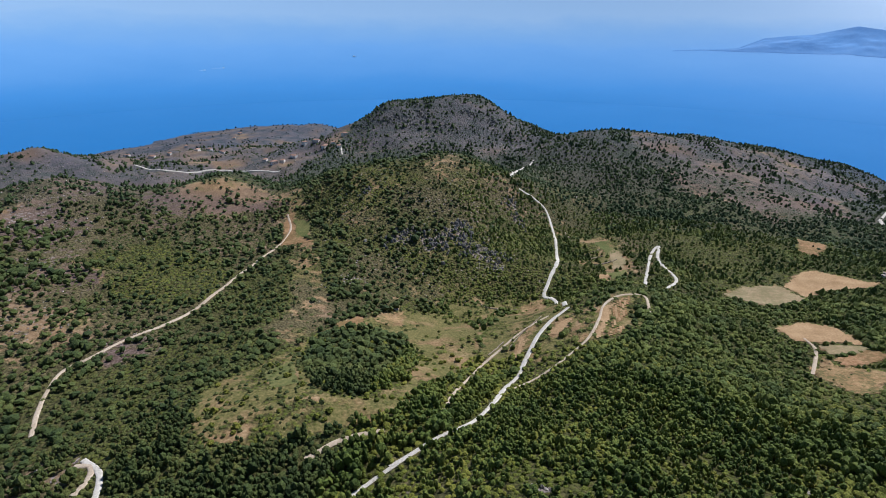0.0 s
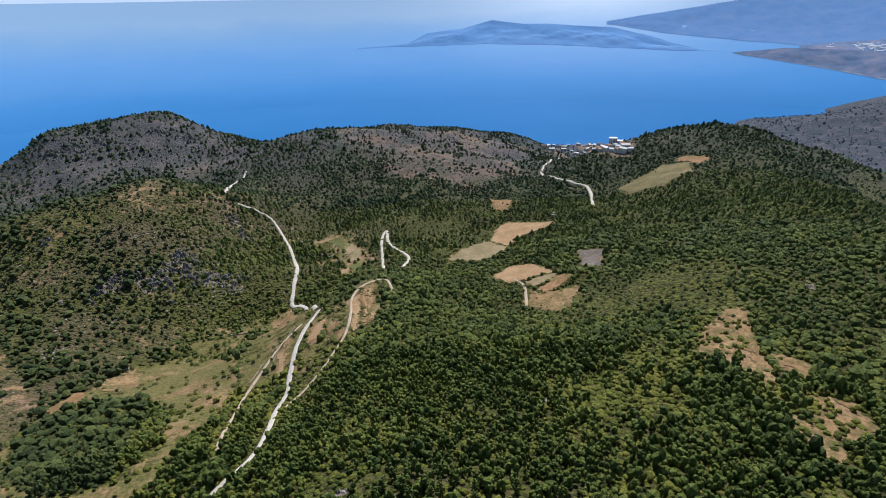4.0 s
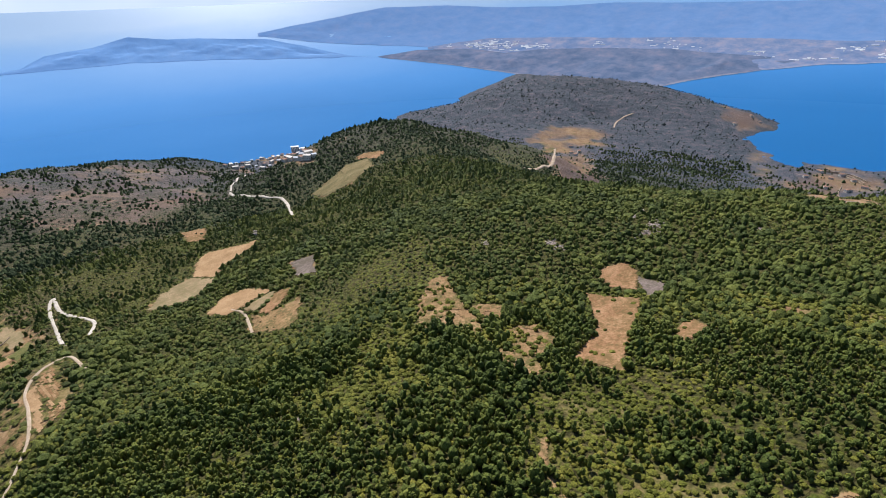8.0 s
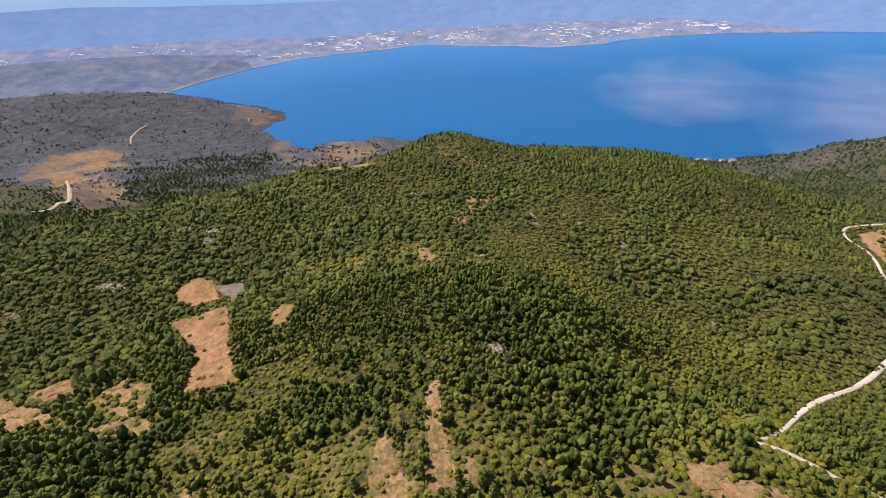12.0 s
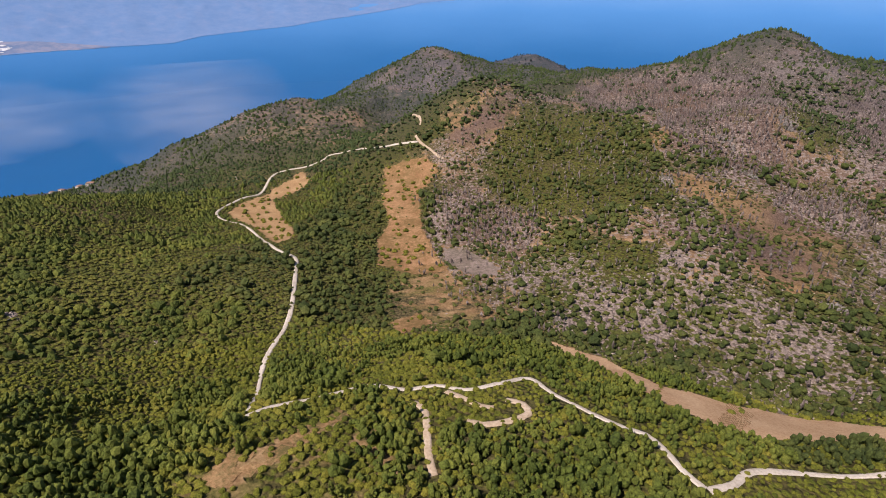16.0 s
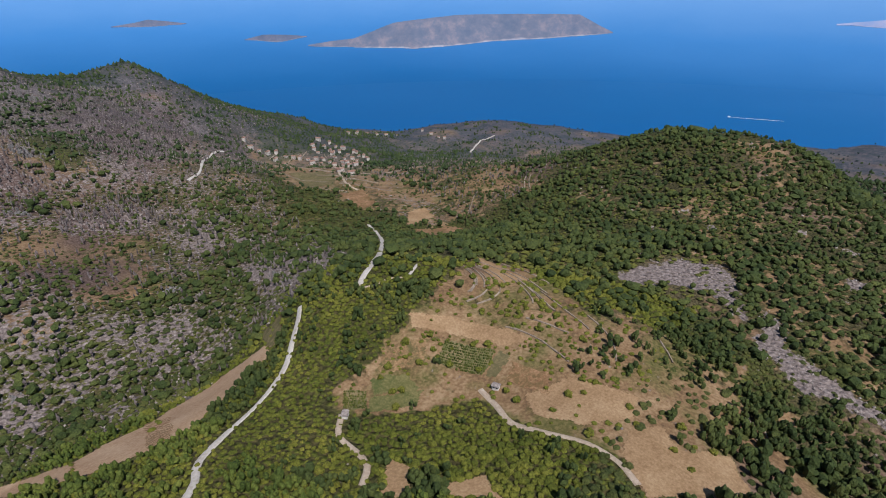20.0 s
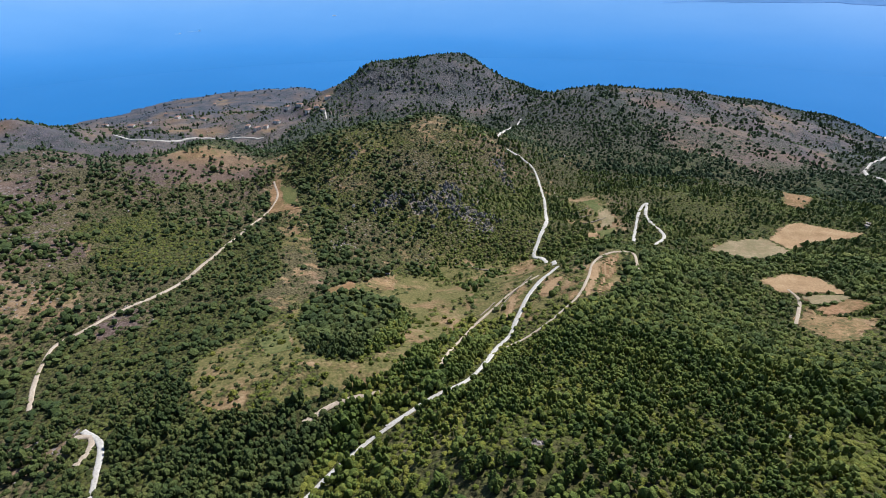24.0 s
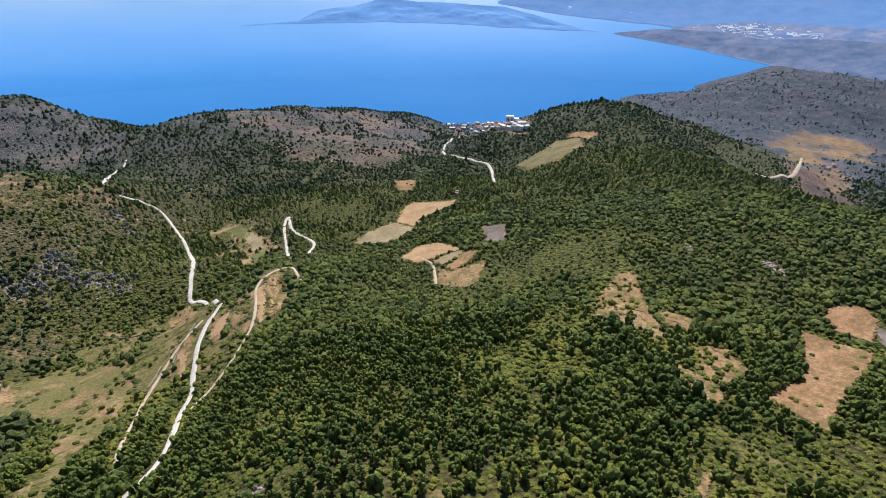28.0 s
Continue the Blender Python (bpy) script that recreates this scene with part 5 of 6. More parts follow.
def ground_z(x, y):
    """Height of the ground sheet as built."""
    x, y = np.asarray(x, float), np.asarray(y, float)
    z, n = GRID["z"], GRID["n"]
    a = (np.arctan2(x, y) % (2 * np.pi)) / (2 * np.pi) * n
    i = np.floor(a).astype(int)
    fa = a - i
    lr = np.log(np.maximum(np.hypot(x, y), 0.021))
    j = np.clip(np.searchsorted(GRID["rad"], lr) - 1, 0, z.shape[1] - 2)
    r0, r1 = np.exp(GRID["rad"][j]), np.exp(GRID["rad"][j + 1])
    fr = (np.exp(lr) - r0) / (r1 - r0)
    i, k = i % n, (i + 1) % n
    return (z[i, j] * (1 - fa) + z[k, j] * fa) * (1 - fr) + (z[i, j + 1] * (1 - fa) + z[k, j + 1] * fa) * fr


def build_ground():
    n_turn, n_out = 760, 300
    ang = np.linspace(0, 2 * np.pi, n_turn, endpoint=False)
    rad = np.concatenate([[0.02], np.geomspace(25, 2950, n_out - 1)])
    a, r = np.meshgrid(ang, rad, indexing="ij")
    x, y = (r * np.sin(a)).ravel(), (r * np.cos(a)).ravel()
    z = rough_z(x, y)
    GRID.update(z=np.vstack([z.reshape(n_turn, n_out)] * 1), rad=np.log(rad), n=n_turn)
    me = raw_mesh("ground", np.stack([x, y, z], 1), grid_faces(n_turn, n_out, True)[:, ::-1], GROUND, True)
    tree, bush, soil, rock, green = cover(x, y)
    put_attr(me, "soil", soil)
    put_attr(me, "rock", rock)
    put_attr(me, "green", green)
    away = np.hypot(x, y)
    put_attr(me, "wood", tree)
    # haze tint of the ground colour grows with distance, less on soil
    put_attr(me, "far_haze", np.clip((away - 620) / 700, 0, np.where(x > 600, 0.93, np.where(away > 1300, 0.85, 0.66))) * (1 - 0.9 * np.clip((soil - 0.6) / 0.3, 0, 1)))
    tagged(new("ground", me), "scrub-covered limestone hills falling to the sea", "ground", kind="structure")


REACH_IN, REACH_OUT = 2600.0, 4800.0


def sea_z(r):
    """Height of the sea sheet: level, and from REACH_IN on lifted towards the horizon."""
    dip = math.degrees(math.atan2(400, REACH_IN))
    s = np.clip((np.asarray(r, float) - REACH_IN) / (REACH_OUT - REACH_IN), 0, 1)
    return np.where(np.asarray(r) <= REACH_IN, 0.0, 400 + r * np.tan(np.radians(-dip + (dip + 0.9) * s)))


def reach_of(dip):
    """Distance at which the sea sheet lies so many degrees below the eye."""
    r = np.linspace(800, REACH_OUT, 4000)
    d = np.degrees(np.arctan2(400 - sea_z(r), r))
    return np.interp(-np.asarray(dip, float), -d, r)


def build_sea():
    ang = np.linspace(0, 2 * np.pi, 180, endpoint=False)
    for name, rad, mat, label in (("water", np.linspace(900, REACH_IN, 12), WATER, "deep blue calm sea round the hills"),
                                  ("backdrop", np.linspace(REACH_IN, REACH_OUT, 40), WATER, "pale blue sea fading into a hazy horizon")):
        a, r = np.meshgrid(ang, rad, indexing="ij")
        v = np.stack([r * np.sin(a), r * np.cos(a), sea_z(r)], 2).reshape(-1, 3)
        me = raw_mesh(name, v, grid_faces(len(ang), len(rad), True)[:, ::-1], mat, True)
        # haze painted into the sea colour, palest round bearing -12, roughly towards the sun
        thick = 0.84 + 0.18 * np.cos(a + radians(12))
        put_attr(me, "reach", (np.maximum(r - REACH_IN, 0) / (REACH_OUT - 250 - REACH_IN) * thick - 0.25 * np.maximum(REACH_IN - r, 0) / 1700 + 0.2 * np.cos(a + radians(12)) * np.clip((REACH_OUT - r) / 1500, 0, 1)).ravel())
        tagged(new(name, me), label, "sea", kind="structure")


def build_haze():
    """A glowing shell added for the pale air over the horizon."""
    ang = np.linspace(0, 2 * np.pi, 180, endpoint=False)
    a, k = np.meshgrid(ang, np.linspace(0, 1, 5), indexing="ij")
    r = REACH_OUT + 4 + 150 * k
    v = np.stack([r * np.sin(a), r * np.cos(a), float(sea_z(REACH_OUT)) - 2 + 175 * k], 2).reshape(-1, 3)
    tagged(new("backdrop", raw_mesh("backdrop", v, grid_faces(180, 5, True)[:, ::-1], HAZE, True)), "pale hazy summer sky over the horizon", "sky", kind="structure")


def far_land(name, label, shore, crest, mat, rough=0.25, seed=0, back=0.6):
    """A far coast or island: its shore and its crest as (bearing, degrees below the eye)."""
    b0, b1 = shore[0][0], shore[-1][0]
    n, k = int(abs(b1 - b0) * 6) + 8, 26
    b = np.linspace(b0, b1, n)
    lo = np.interp(b, *zip(*shore)) + 0.10 * fbm(b, b * 0, 2.5, 4, seed) * np.clip(np.minimum(b - b0, b1 - b), 0, 1)
    hi = np.interp(b, *zip(*crest)) - 0.5 * rough * fbm(b, b * 0 + 5, 6.0, 5, seed + 3) * np.clip(np.minimum(b - b0, b1 - b) / 2, 0, 1)
    hi = np.minimum(hi, lo)
    s = np.linspace(0, 1, k)
    bb, ss = np.meshgrid(b, s, indexing="ij")
    dip = lo[:, None] + (hi - lo)[:, None] * ss
    r = reach_of(lo[:, None] + (hi - lo)[:, None] * ss * back)
    lump = fbm(bb, ss * 6, 3.0, 5, seed + 9) * rough * np.sin(np.pi * ss) * np.clip((lo - hi)[:, None], 0, 2)
    z = 400 - r * np.tan(np.radians(dip + lump * 0.6)) + 1.5
    br = np.radians(bb)
    v = np.stack([r * np.sin(br), r * np.cos(br), z], 2).reshape(-1, 3)
    me = raw_mesh(name, v, grid_faces(n, k), mat, True)
    put_attr(me, "rise", ss.ravel())
    tagged(new(name, me), label, "far land", kind="structure")
    return v.reshape(n, k, 3), bb


def sea_glare(bearing0, bearing1, dip0, dip1, seed):
    """A thin pale sheet over the bay, added for cloud reflections on the sea."""
    b = np.radians(np.linspace(bearing0, bearing1, 40))
    d = np.radians(np.linspace(dip0, dip1, 40))
    bb, dd = np.meshgrid(b, d, indexing="ij")
    r = 350 / np.tan(dd)
    u, w = np.meshgrid(np.linspace(-1, 1, 40), np.linspace(-1, 1, 40), indexing="ij")
    ragged = 0.25 * fbm(u * 3 + seed, w * 3, 1.0, 4, seed)
    me = raw_mesh("cloud", np.stack([r * np.sin(bb), r * np.cos(bb), 50 + 6 * ragged], 2).reshape(-1, 3), grid_faces(40, 40), GLARE, True)
    put_attr(me, "thick", np.clip(1 - np.hypot(u, w) + ragged, 0, 1) ** 0.9 * (np.hypot(u, w) < 0.97))
    tagged(new("cloud", me), "thin pale sheet over the bay for cloud reflections on the sea", "cloud")


build_ground()
build_sea()
sea_glare(112, 130, 6.3, 13.2, 3)
sea_glare(127, 147, 4.9, 17.0, 8)
build_haze()
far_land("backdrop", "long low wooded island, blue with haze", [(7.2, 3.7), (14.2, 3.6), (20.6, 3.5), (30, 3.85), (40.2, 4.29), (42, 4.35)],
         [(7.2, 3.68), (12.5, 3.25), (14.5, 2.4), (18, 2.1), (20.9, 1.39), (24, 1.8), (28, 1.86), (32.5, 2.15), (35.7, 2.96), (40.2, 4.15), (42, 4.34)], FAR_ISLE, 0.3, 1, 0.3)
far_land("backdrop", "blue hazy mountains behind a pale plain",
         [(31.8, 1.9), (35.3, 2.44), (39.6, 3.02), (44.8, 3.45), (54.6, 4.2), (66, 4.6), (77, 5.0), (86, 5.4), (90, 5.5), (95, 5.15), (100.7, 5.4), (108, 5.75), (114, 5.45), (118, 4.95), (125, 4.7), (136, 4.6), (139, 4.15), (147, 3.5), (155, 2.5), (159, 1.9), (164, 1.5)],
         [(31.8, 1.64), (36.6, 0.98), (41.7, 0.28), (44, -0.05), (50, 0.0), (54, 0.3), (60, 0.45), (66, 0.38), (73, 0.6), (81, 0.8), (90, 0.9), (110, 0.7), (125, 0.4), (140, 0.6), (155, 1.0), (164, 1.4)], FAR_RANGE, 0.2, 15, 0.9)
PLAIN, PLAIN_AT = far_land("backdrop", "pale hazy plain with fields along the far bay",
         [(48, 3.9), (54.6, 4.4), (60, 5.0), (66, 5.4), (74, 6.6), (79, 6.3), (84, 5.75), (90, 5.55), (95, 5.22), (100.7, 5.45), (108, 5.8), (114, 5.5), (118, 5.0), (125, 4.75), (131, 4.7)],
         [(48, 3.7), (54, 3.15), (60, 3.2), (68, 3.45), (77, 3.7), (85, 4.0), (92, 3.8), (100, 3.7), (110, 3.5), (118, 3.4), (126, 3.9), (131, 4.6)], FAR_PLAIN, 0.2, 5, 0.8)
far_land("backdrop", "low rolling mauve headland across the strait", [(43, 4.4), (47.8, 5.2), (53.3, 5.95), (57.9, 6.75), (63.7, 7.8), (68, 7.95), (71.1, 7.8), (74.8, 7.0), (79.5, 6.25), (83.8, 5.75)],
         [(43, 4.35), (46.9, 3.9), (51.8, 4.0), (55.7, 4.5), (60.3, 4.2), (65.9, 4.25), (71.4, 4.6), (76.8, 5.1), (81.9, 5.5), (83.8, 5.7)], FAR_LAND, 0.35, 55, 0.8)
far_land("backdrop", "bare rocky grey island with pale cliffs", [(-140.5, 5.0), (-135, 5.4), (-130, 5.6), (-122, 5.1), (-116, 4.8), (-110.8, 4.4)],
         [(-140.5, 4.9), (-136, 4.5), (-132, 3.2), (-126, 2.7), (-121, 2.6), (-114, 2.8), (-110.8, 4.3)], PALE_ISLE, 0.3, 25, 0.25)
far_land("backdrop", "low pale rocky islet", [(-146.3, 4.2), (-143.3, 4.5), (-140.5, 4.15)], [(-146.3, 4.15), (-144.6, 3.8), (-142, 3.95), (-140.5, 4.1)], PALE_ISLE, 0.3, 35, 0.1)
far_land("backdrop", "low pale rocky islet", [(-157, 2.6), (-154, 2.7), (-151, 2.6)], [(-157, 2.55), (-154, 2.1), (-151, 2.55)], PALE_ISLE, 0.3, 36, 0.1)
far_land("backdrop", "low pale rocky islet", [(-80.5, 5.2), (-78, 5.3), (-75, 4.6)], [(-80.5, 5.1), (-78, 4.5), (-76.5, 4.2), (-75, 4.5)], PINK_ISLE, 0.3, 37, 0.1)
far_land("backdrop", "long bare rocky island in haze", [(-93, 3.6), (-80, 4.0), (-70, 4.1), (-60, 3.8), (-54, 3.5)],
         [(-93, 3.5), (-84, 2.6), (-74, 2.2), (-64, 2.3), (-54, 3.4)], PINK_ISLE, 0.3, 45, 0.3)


# ---- fields and roads, laid on the ground ----
def lift(x, y):
    return 0.18 + 0.0007 * np.hypot(x, y)


def field(name, kind, poly, label):
    p = np.array(poly)
    step = max(0.8, np.hypot(*p.mean(0)) / 220)
    lo, hi = p.min(0) - 4, p.max(0) + 4
    gx, gy = np.meshgrid(np.arange(lo[0], hi[0], step), np.arange(lo[1], hi[1], step), indexing="ij")
    nu, nv = gx.shape
    x, y = gx.ravel(), gy.ravel()
    f = grid_faces(nu, nv)
    cx, cy = x[f].mean(1), y[f].mean(1)
    amp = (3.0 if kind == "dry" else 1.6) * step
    ok = inside(poly, cx + amp * fbm(cx, cy, step * 5, 3, 61), cy + amp * fbm(cx, cy, step * 5, 3, 62))
    if kind == "dry":
        ok &= fbm(cx, cy, 9, 3, 64) < 0.32
    f = f[ok]
    if not len(f):
        return
    used, inv = np.unique(f, return_inverse=True)
    x, y = x[used], y[used]
    me = raw_mesh(name, np.stack([x, y, ground_z(x, y) + lift(x, y) * 0.8], 1), inv.reshape(-1, 4), COVERS[kind], True)
    tagged(new("field", me), label, "field", kind="structure")


FIELD_LABELS = {"red": "bare reddish-brown earth field among bushes", "dry": "dry tan grass and earth clearing in scrub",
                "tan": "bare pale tan strip field along a bank", "grey": "grey-tan harvested field on a wooded slope", "grass": "dry yellowish-green meadow plot",
                "bare": "bare pinkish-tan earth strip below a bank", "straw": "pale olive straw field on a slope", "ash": "grey-mauve bare plot with dry tufts", "crop": "tilled brown soil of a small vineyard plot"}


def road(name, width, line, mat, label):
    d = np.gradient(line, axis=0)
    d /= np.linalg.norm(d, axis=1)[:, None] + 1e-9
    side = np.stack([d[:, 1], -d[:, 0]], 1)
    s = np.arange(len(line)) * 3.0
    rows = []
    for k, (off, up) in enumerate(((-0.5, -0.5), (-0.42, 1.0), (-0.15, 1.1), (0.15, 1.1), (0.42, 1.0), (0.5, -0.5))):
        w = width * (1 + 0.4 * fbm(s, s * 0 + (9 if off > 0 else 2), 24, 3, len(name)))
        q = line + side * (w * off)[:, None]
        rows.append(np.column_stack([q, ground_z(q[:, 0], q[:, 1]) + lift(q[:, 0], q[:, 1]) * up]))
    v = np.stack(rows, 1).reshape(-1, 3)
    me = raw_mesh(name, v, grid_faces(len(line), 6), mat, True)
    tagged(new("road" if mat is ROAD else "dirt_track", me), label, "road", kind="structure")


for name, (kind, poly) in FIELDS.items():
    field("field", kind, poly, FIELD_LABELS[kind])
for foot_a, foot_b, head_a, head_b, count in STRIPS:
    fa, fb, ha, hb = (np.array(q) for q in (foot_a, foot_b, head_a, head_b))
    for k in range(count):
        u0, u1 = (k + 0.1) / count, (k + 0.78) / count
        q = [fa + (fb - fa) * u0, fa + (fb - fa) * u1, ha + (hb - ha) * u1, ha + (hb - ha) * u0]
        field("field", "tan" if k % 2 else "red", [tuple(v) for v in q], "narrow tan terrace strip on a wooded slope")
for name, (line, w) in ROAD_LINES.items():
    soft = "track" in name or "lane" in name or "path" in name or "quarry" in name
    road("road", w, line, DIRT if soft else ROAD, "pale tan dirt track through the scrub" if soft else "pale grey gravel road winding through the hills")


# ---- rocks ----
def boulder(rng, size, flat=0.7):
    v = ICO_V * (1 + rng.uniform(-0.32, 0.32, (12, 1))) * np.array([size, size * rng.uniform(0.6, 1.0), size * flat])
    a = rng.uniform(0, 6.3)
    return np.column_stack([v[:, 0] * math.cos(a) - v[:, 1] * math.sin(a), v[:, 0] * math.sin(a) + v[:, 1] * math.cos(a), v[:, 2]])


def outcrop(x0, y0, spread, mat, label, rng, tall=0.7):
    """A patch of limestone: its boulders are parts of one thing."""
    base = new("rock_outcrop")
    base.location = (x0, y0, float(ground_z(x0, y0)))
    n = 14 if spread < 9 else 40
    lay = rng.uniform(0, math.pi)
    for k in range(n):
        u, w = rng.normal(0, spread * 0.6), rng.normal(0, spread * 0.28)
        ox, oy = u * math.cos(lay) - w * math.sin(lay), u * math.sin(lay) + w * math.cos(lay)
        v = boulder(rng, spread * (rng.uniform(0.07, 0.2) if spread < 9 else rng.uniform(0.04, 0.13)), tall)
        z = float(ground_z(x0 + ox, y0 + oy)) - base.location.z
        me = raw_mesh("boulder", v + np.array([ox, oy, z]), ICO_F, mat)
        new("boulder", me).parent = base
    tagged(base, label, "rock", "limestone outcrops")


# ---- woods ----
PHI = (1 + 5 ** 0.5) / 2
ICO_V = np.array([(-1, PHI, 0), (1, PHI, 0), (-1, -PHI, 0), (1, -PHI, 0), (0, -1, PHI), (0, 1, PHI), (0, -1, -PHI), (0, 1, -PHI),
                  (PHI, 0, -1), (PHI, 0, 1), (-PHI, 0, -1), (-PHI, 0, 1)]) / (1 + PHI * PHI) ** 0.5
ICO_F = np.array([int(ch, 16) for ch in "0b5051017 07a0ab159 5b4ba2a76718 394342326368389 495 24b 62a 867 981".replace(" ", "")]).reshape(-1, 3)
DOME_V = np.array([(0, 0, 1)] + [(0.66 * math.cos(1.2566 * k), 0.66 * math.sin(1.2566 * k), 0.62) for k in range(5)]
                  + [(math.cos(1.2566 * k + 0.6), math.sin(1.2566 * k + 0.6), -0.35) for k in range(5)])
DOME_F = np.array([(0, 1 + k, 1 + (k + 1) % 5) for k in range(5)] + [(1 + k, 6 + k, 1 + (k + 1) % 5) for k in range(5)]
                  + [(6 + k, 6 + (k + 1) % 5, 1 + (k + 1) % 5) for k in range(5)])
CONE_V = np.array([(0, 0, 0.95)] + [(0.41 * math.cos(1.2566 * k), 0.41 * math.sin(1.2566 * k), 0.56) for k in range(5)]
                  + [(0.5 * math.cos(1.2566 * k + 0.6), 0.5 * math.sin(1.2566 * k + 0.6), 0.04) for k in range(5)])
SPIRE_V = np.array([(0, 0, 0.95)] + [(0.36 * math.cos(1.5708 * k), 0.36 * math.sin(1.5708 * k), 0.48) for k in range(4)]
                   + [(0.5 * math.cos(1.5708 * k + 0.8), 0.5 * math.sin(1.5708 * k + 0.8), 0.02) for k in range(4)])
SPIRE_F = np.array([(0, 1 + k, 1 + (k + 1) % 4) for k in range(4)] + [(1 + k, 5 + k, 1 + (k + 1) % 4) for k in range(4)]
                   + [(5 + k, 5 + (k + 1) % 4, 1 + (k + 1) % 4) for k in range(4)])
OCT_V = np.array([(1, 0, 0), (0, 1, 0), (-1, 0, 0), (0, -1, 0), (0, 0, 1), (0, 0, -1)], float)
OCT_F = np.array([(0, 1, 4), (1, 2, 4), (2, 3, 4), (3, 0, 4), (1, 0, 5), (2, 1, 5), (3, 2, 5), (0, 3, 5)])


def clumps(rng, count, tall, spread, v0, f0, pointed=0.5):
    """A crown of ragged clumps, about 1 m across and tall metres high, foot at the origin."""
    vs, fs = [], []
    for k in range(count):
        h = (k + 0.5) / count
        out = spread * (1 - pointed * h) * (0.0 if count == 1 else 0.55)
        a = k * 2.4 + rng.uniform(0, 0.8)
        size = (0.5 if count == 1 else 0.30 + 0.10 * rng.random()) * (1 - 0.35 * pointed * h)
        v = v0 * (1 + rng.uniform(-0.28, 0.28, (len(v0), 1)))
        v = v * np.array([size, size, size * (tall if count == 1 else 1.25)])
        v = v + np.array([math.cos(a) * out * rng.uniform(0.6, 1), math.sin(a) * out * rng.uniform(0.6, 1), tall * (0.22 + 0.66 * h)])
        fs.append(f0 + len(v0) * k)
        vs.append(v)
    return np.vstack(vs), np.vstack(fs)


def cones(rng, v0, f0):
    """A single ragged pointed crown, foot at the origin."""
    v = v0 * (1 + rng.uniform(-0.22, 0.22, (len(v0), 1)))
    return v + np.array([rng.uniform(-0.06, 0.06), rng.uniform(-0.06, 0.06), 0]) * (v0[:, 2:] > 0.8), f0


def scatter(name, label, category, x, y, width, height, templates, mat, rng, sink=0.0):
    """One mesh of many plants standing at x, y."""
    z = ground_z(x, y)
    pick = rng.integers(0, len(templates), len(x))
    turn = rng.uniform(0, 2 * np.pi, len(x))
    vs, fs, base = [], [], 0
    for k, (tv, tf) in enumerate(templates):
        i = np.where(pick == k)[0]
        if not len(i):
            continue
        c, s = np.cos(turn[i])[:, None], np.sin(turn[i])[:, None]
        w = width[i][:, None]
        v = np.stack([(tv[None, :, 0] * c - tv[None, :, 1] * s) * w + x[i][:, None], (tv[None, :, 0] * s + tv[None, :, 1] * c) * w + y[i][:, None],
                      tv[None, :, 2] * height[i][:, None] + (z[i] - sink)[:, None]], 2)
        f = tf[None] + (np.arange(len(i)) * len(tv))[:, None, None] + base
        vs.append(v.reshape(-1, 3))
        fs.append(f.reshape(-1, 3))
        base += len(i) * len(tv)
    me = raw_mesh(name, np.vstack(vs), np.vstack(fs), mat)
    return tagged(new(name, me), label, category, kind="stuff")


def jitter_grid(r0, r1, cell, rng):
    n = int(r1 / cell) + 1
    gx, gy = np.meshgrid(np.arange(-n, n + 1), np.arange(-n, n + 1))
    x = (gx.ravel() + rng.uniform(-0.48, 0.48, gx.size)) * cell
    y = (gy.ravel() + rng.uniform(-0.48, 0.48, gx.size)) * cell
    r = np.hypot(x, y)
    keep = (r >= r0) & (r < r1)
    return x[keep], y[keep]


def on_dark_hills(x, y):
    """The southern and western hills, where round dark evergreens stand apart."""
    return ((y < -235) & (np.abs(x + 70) < 330 - 0.1 * y)) | (x < -70 - 0.1 * np.maximum(y, 0))


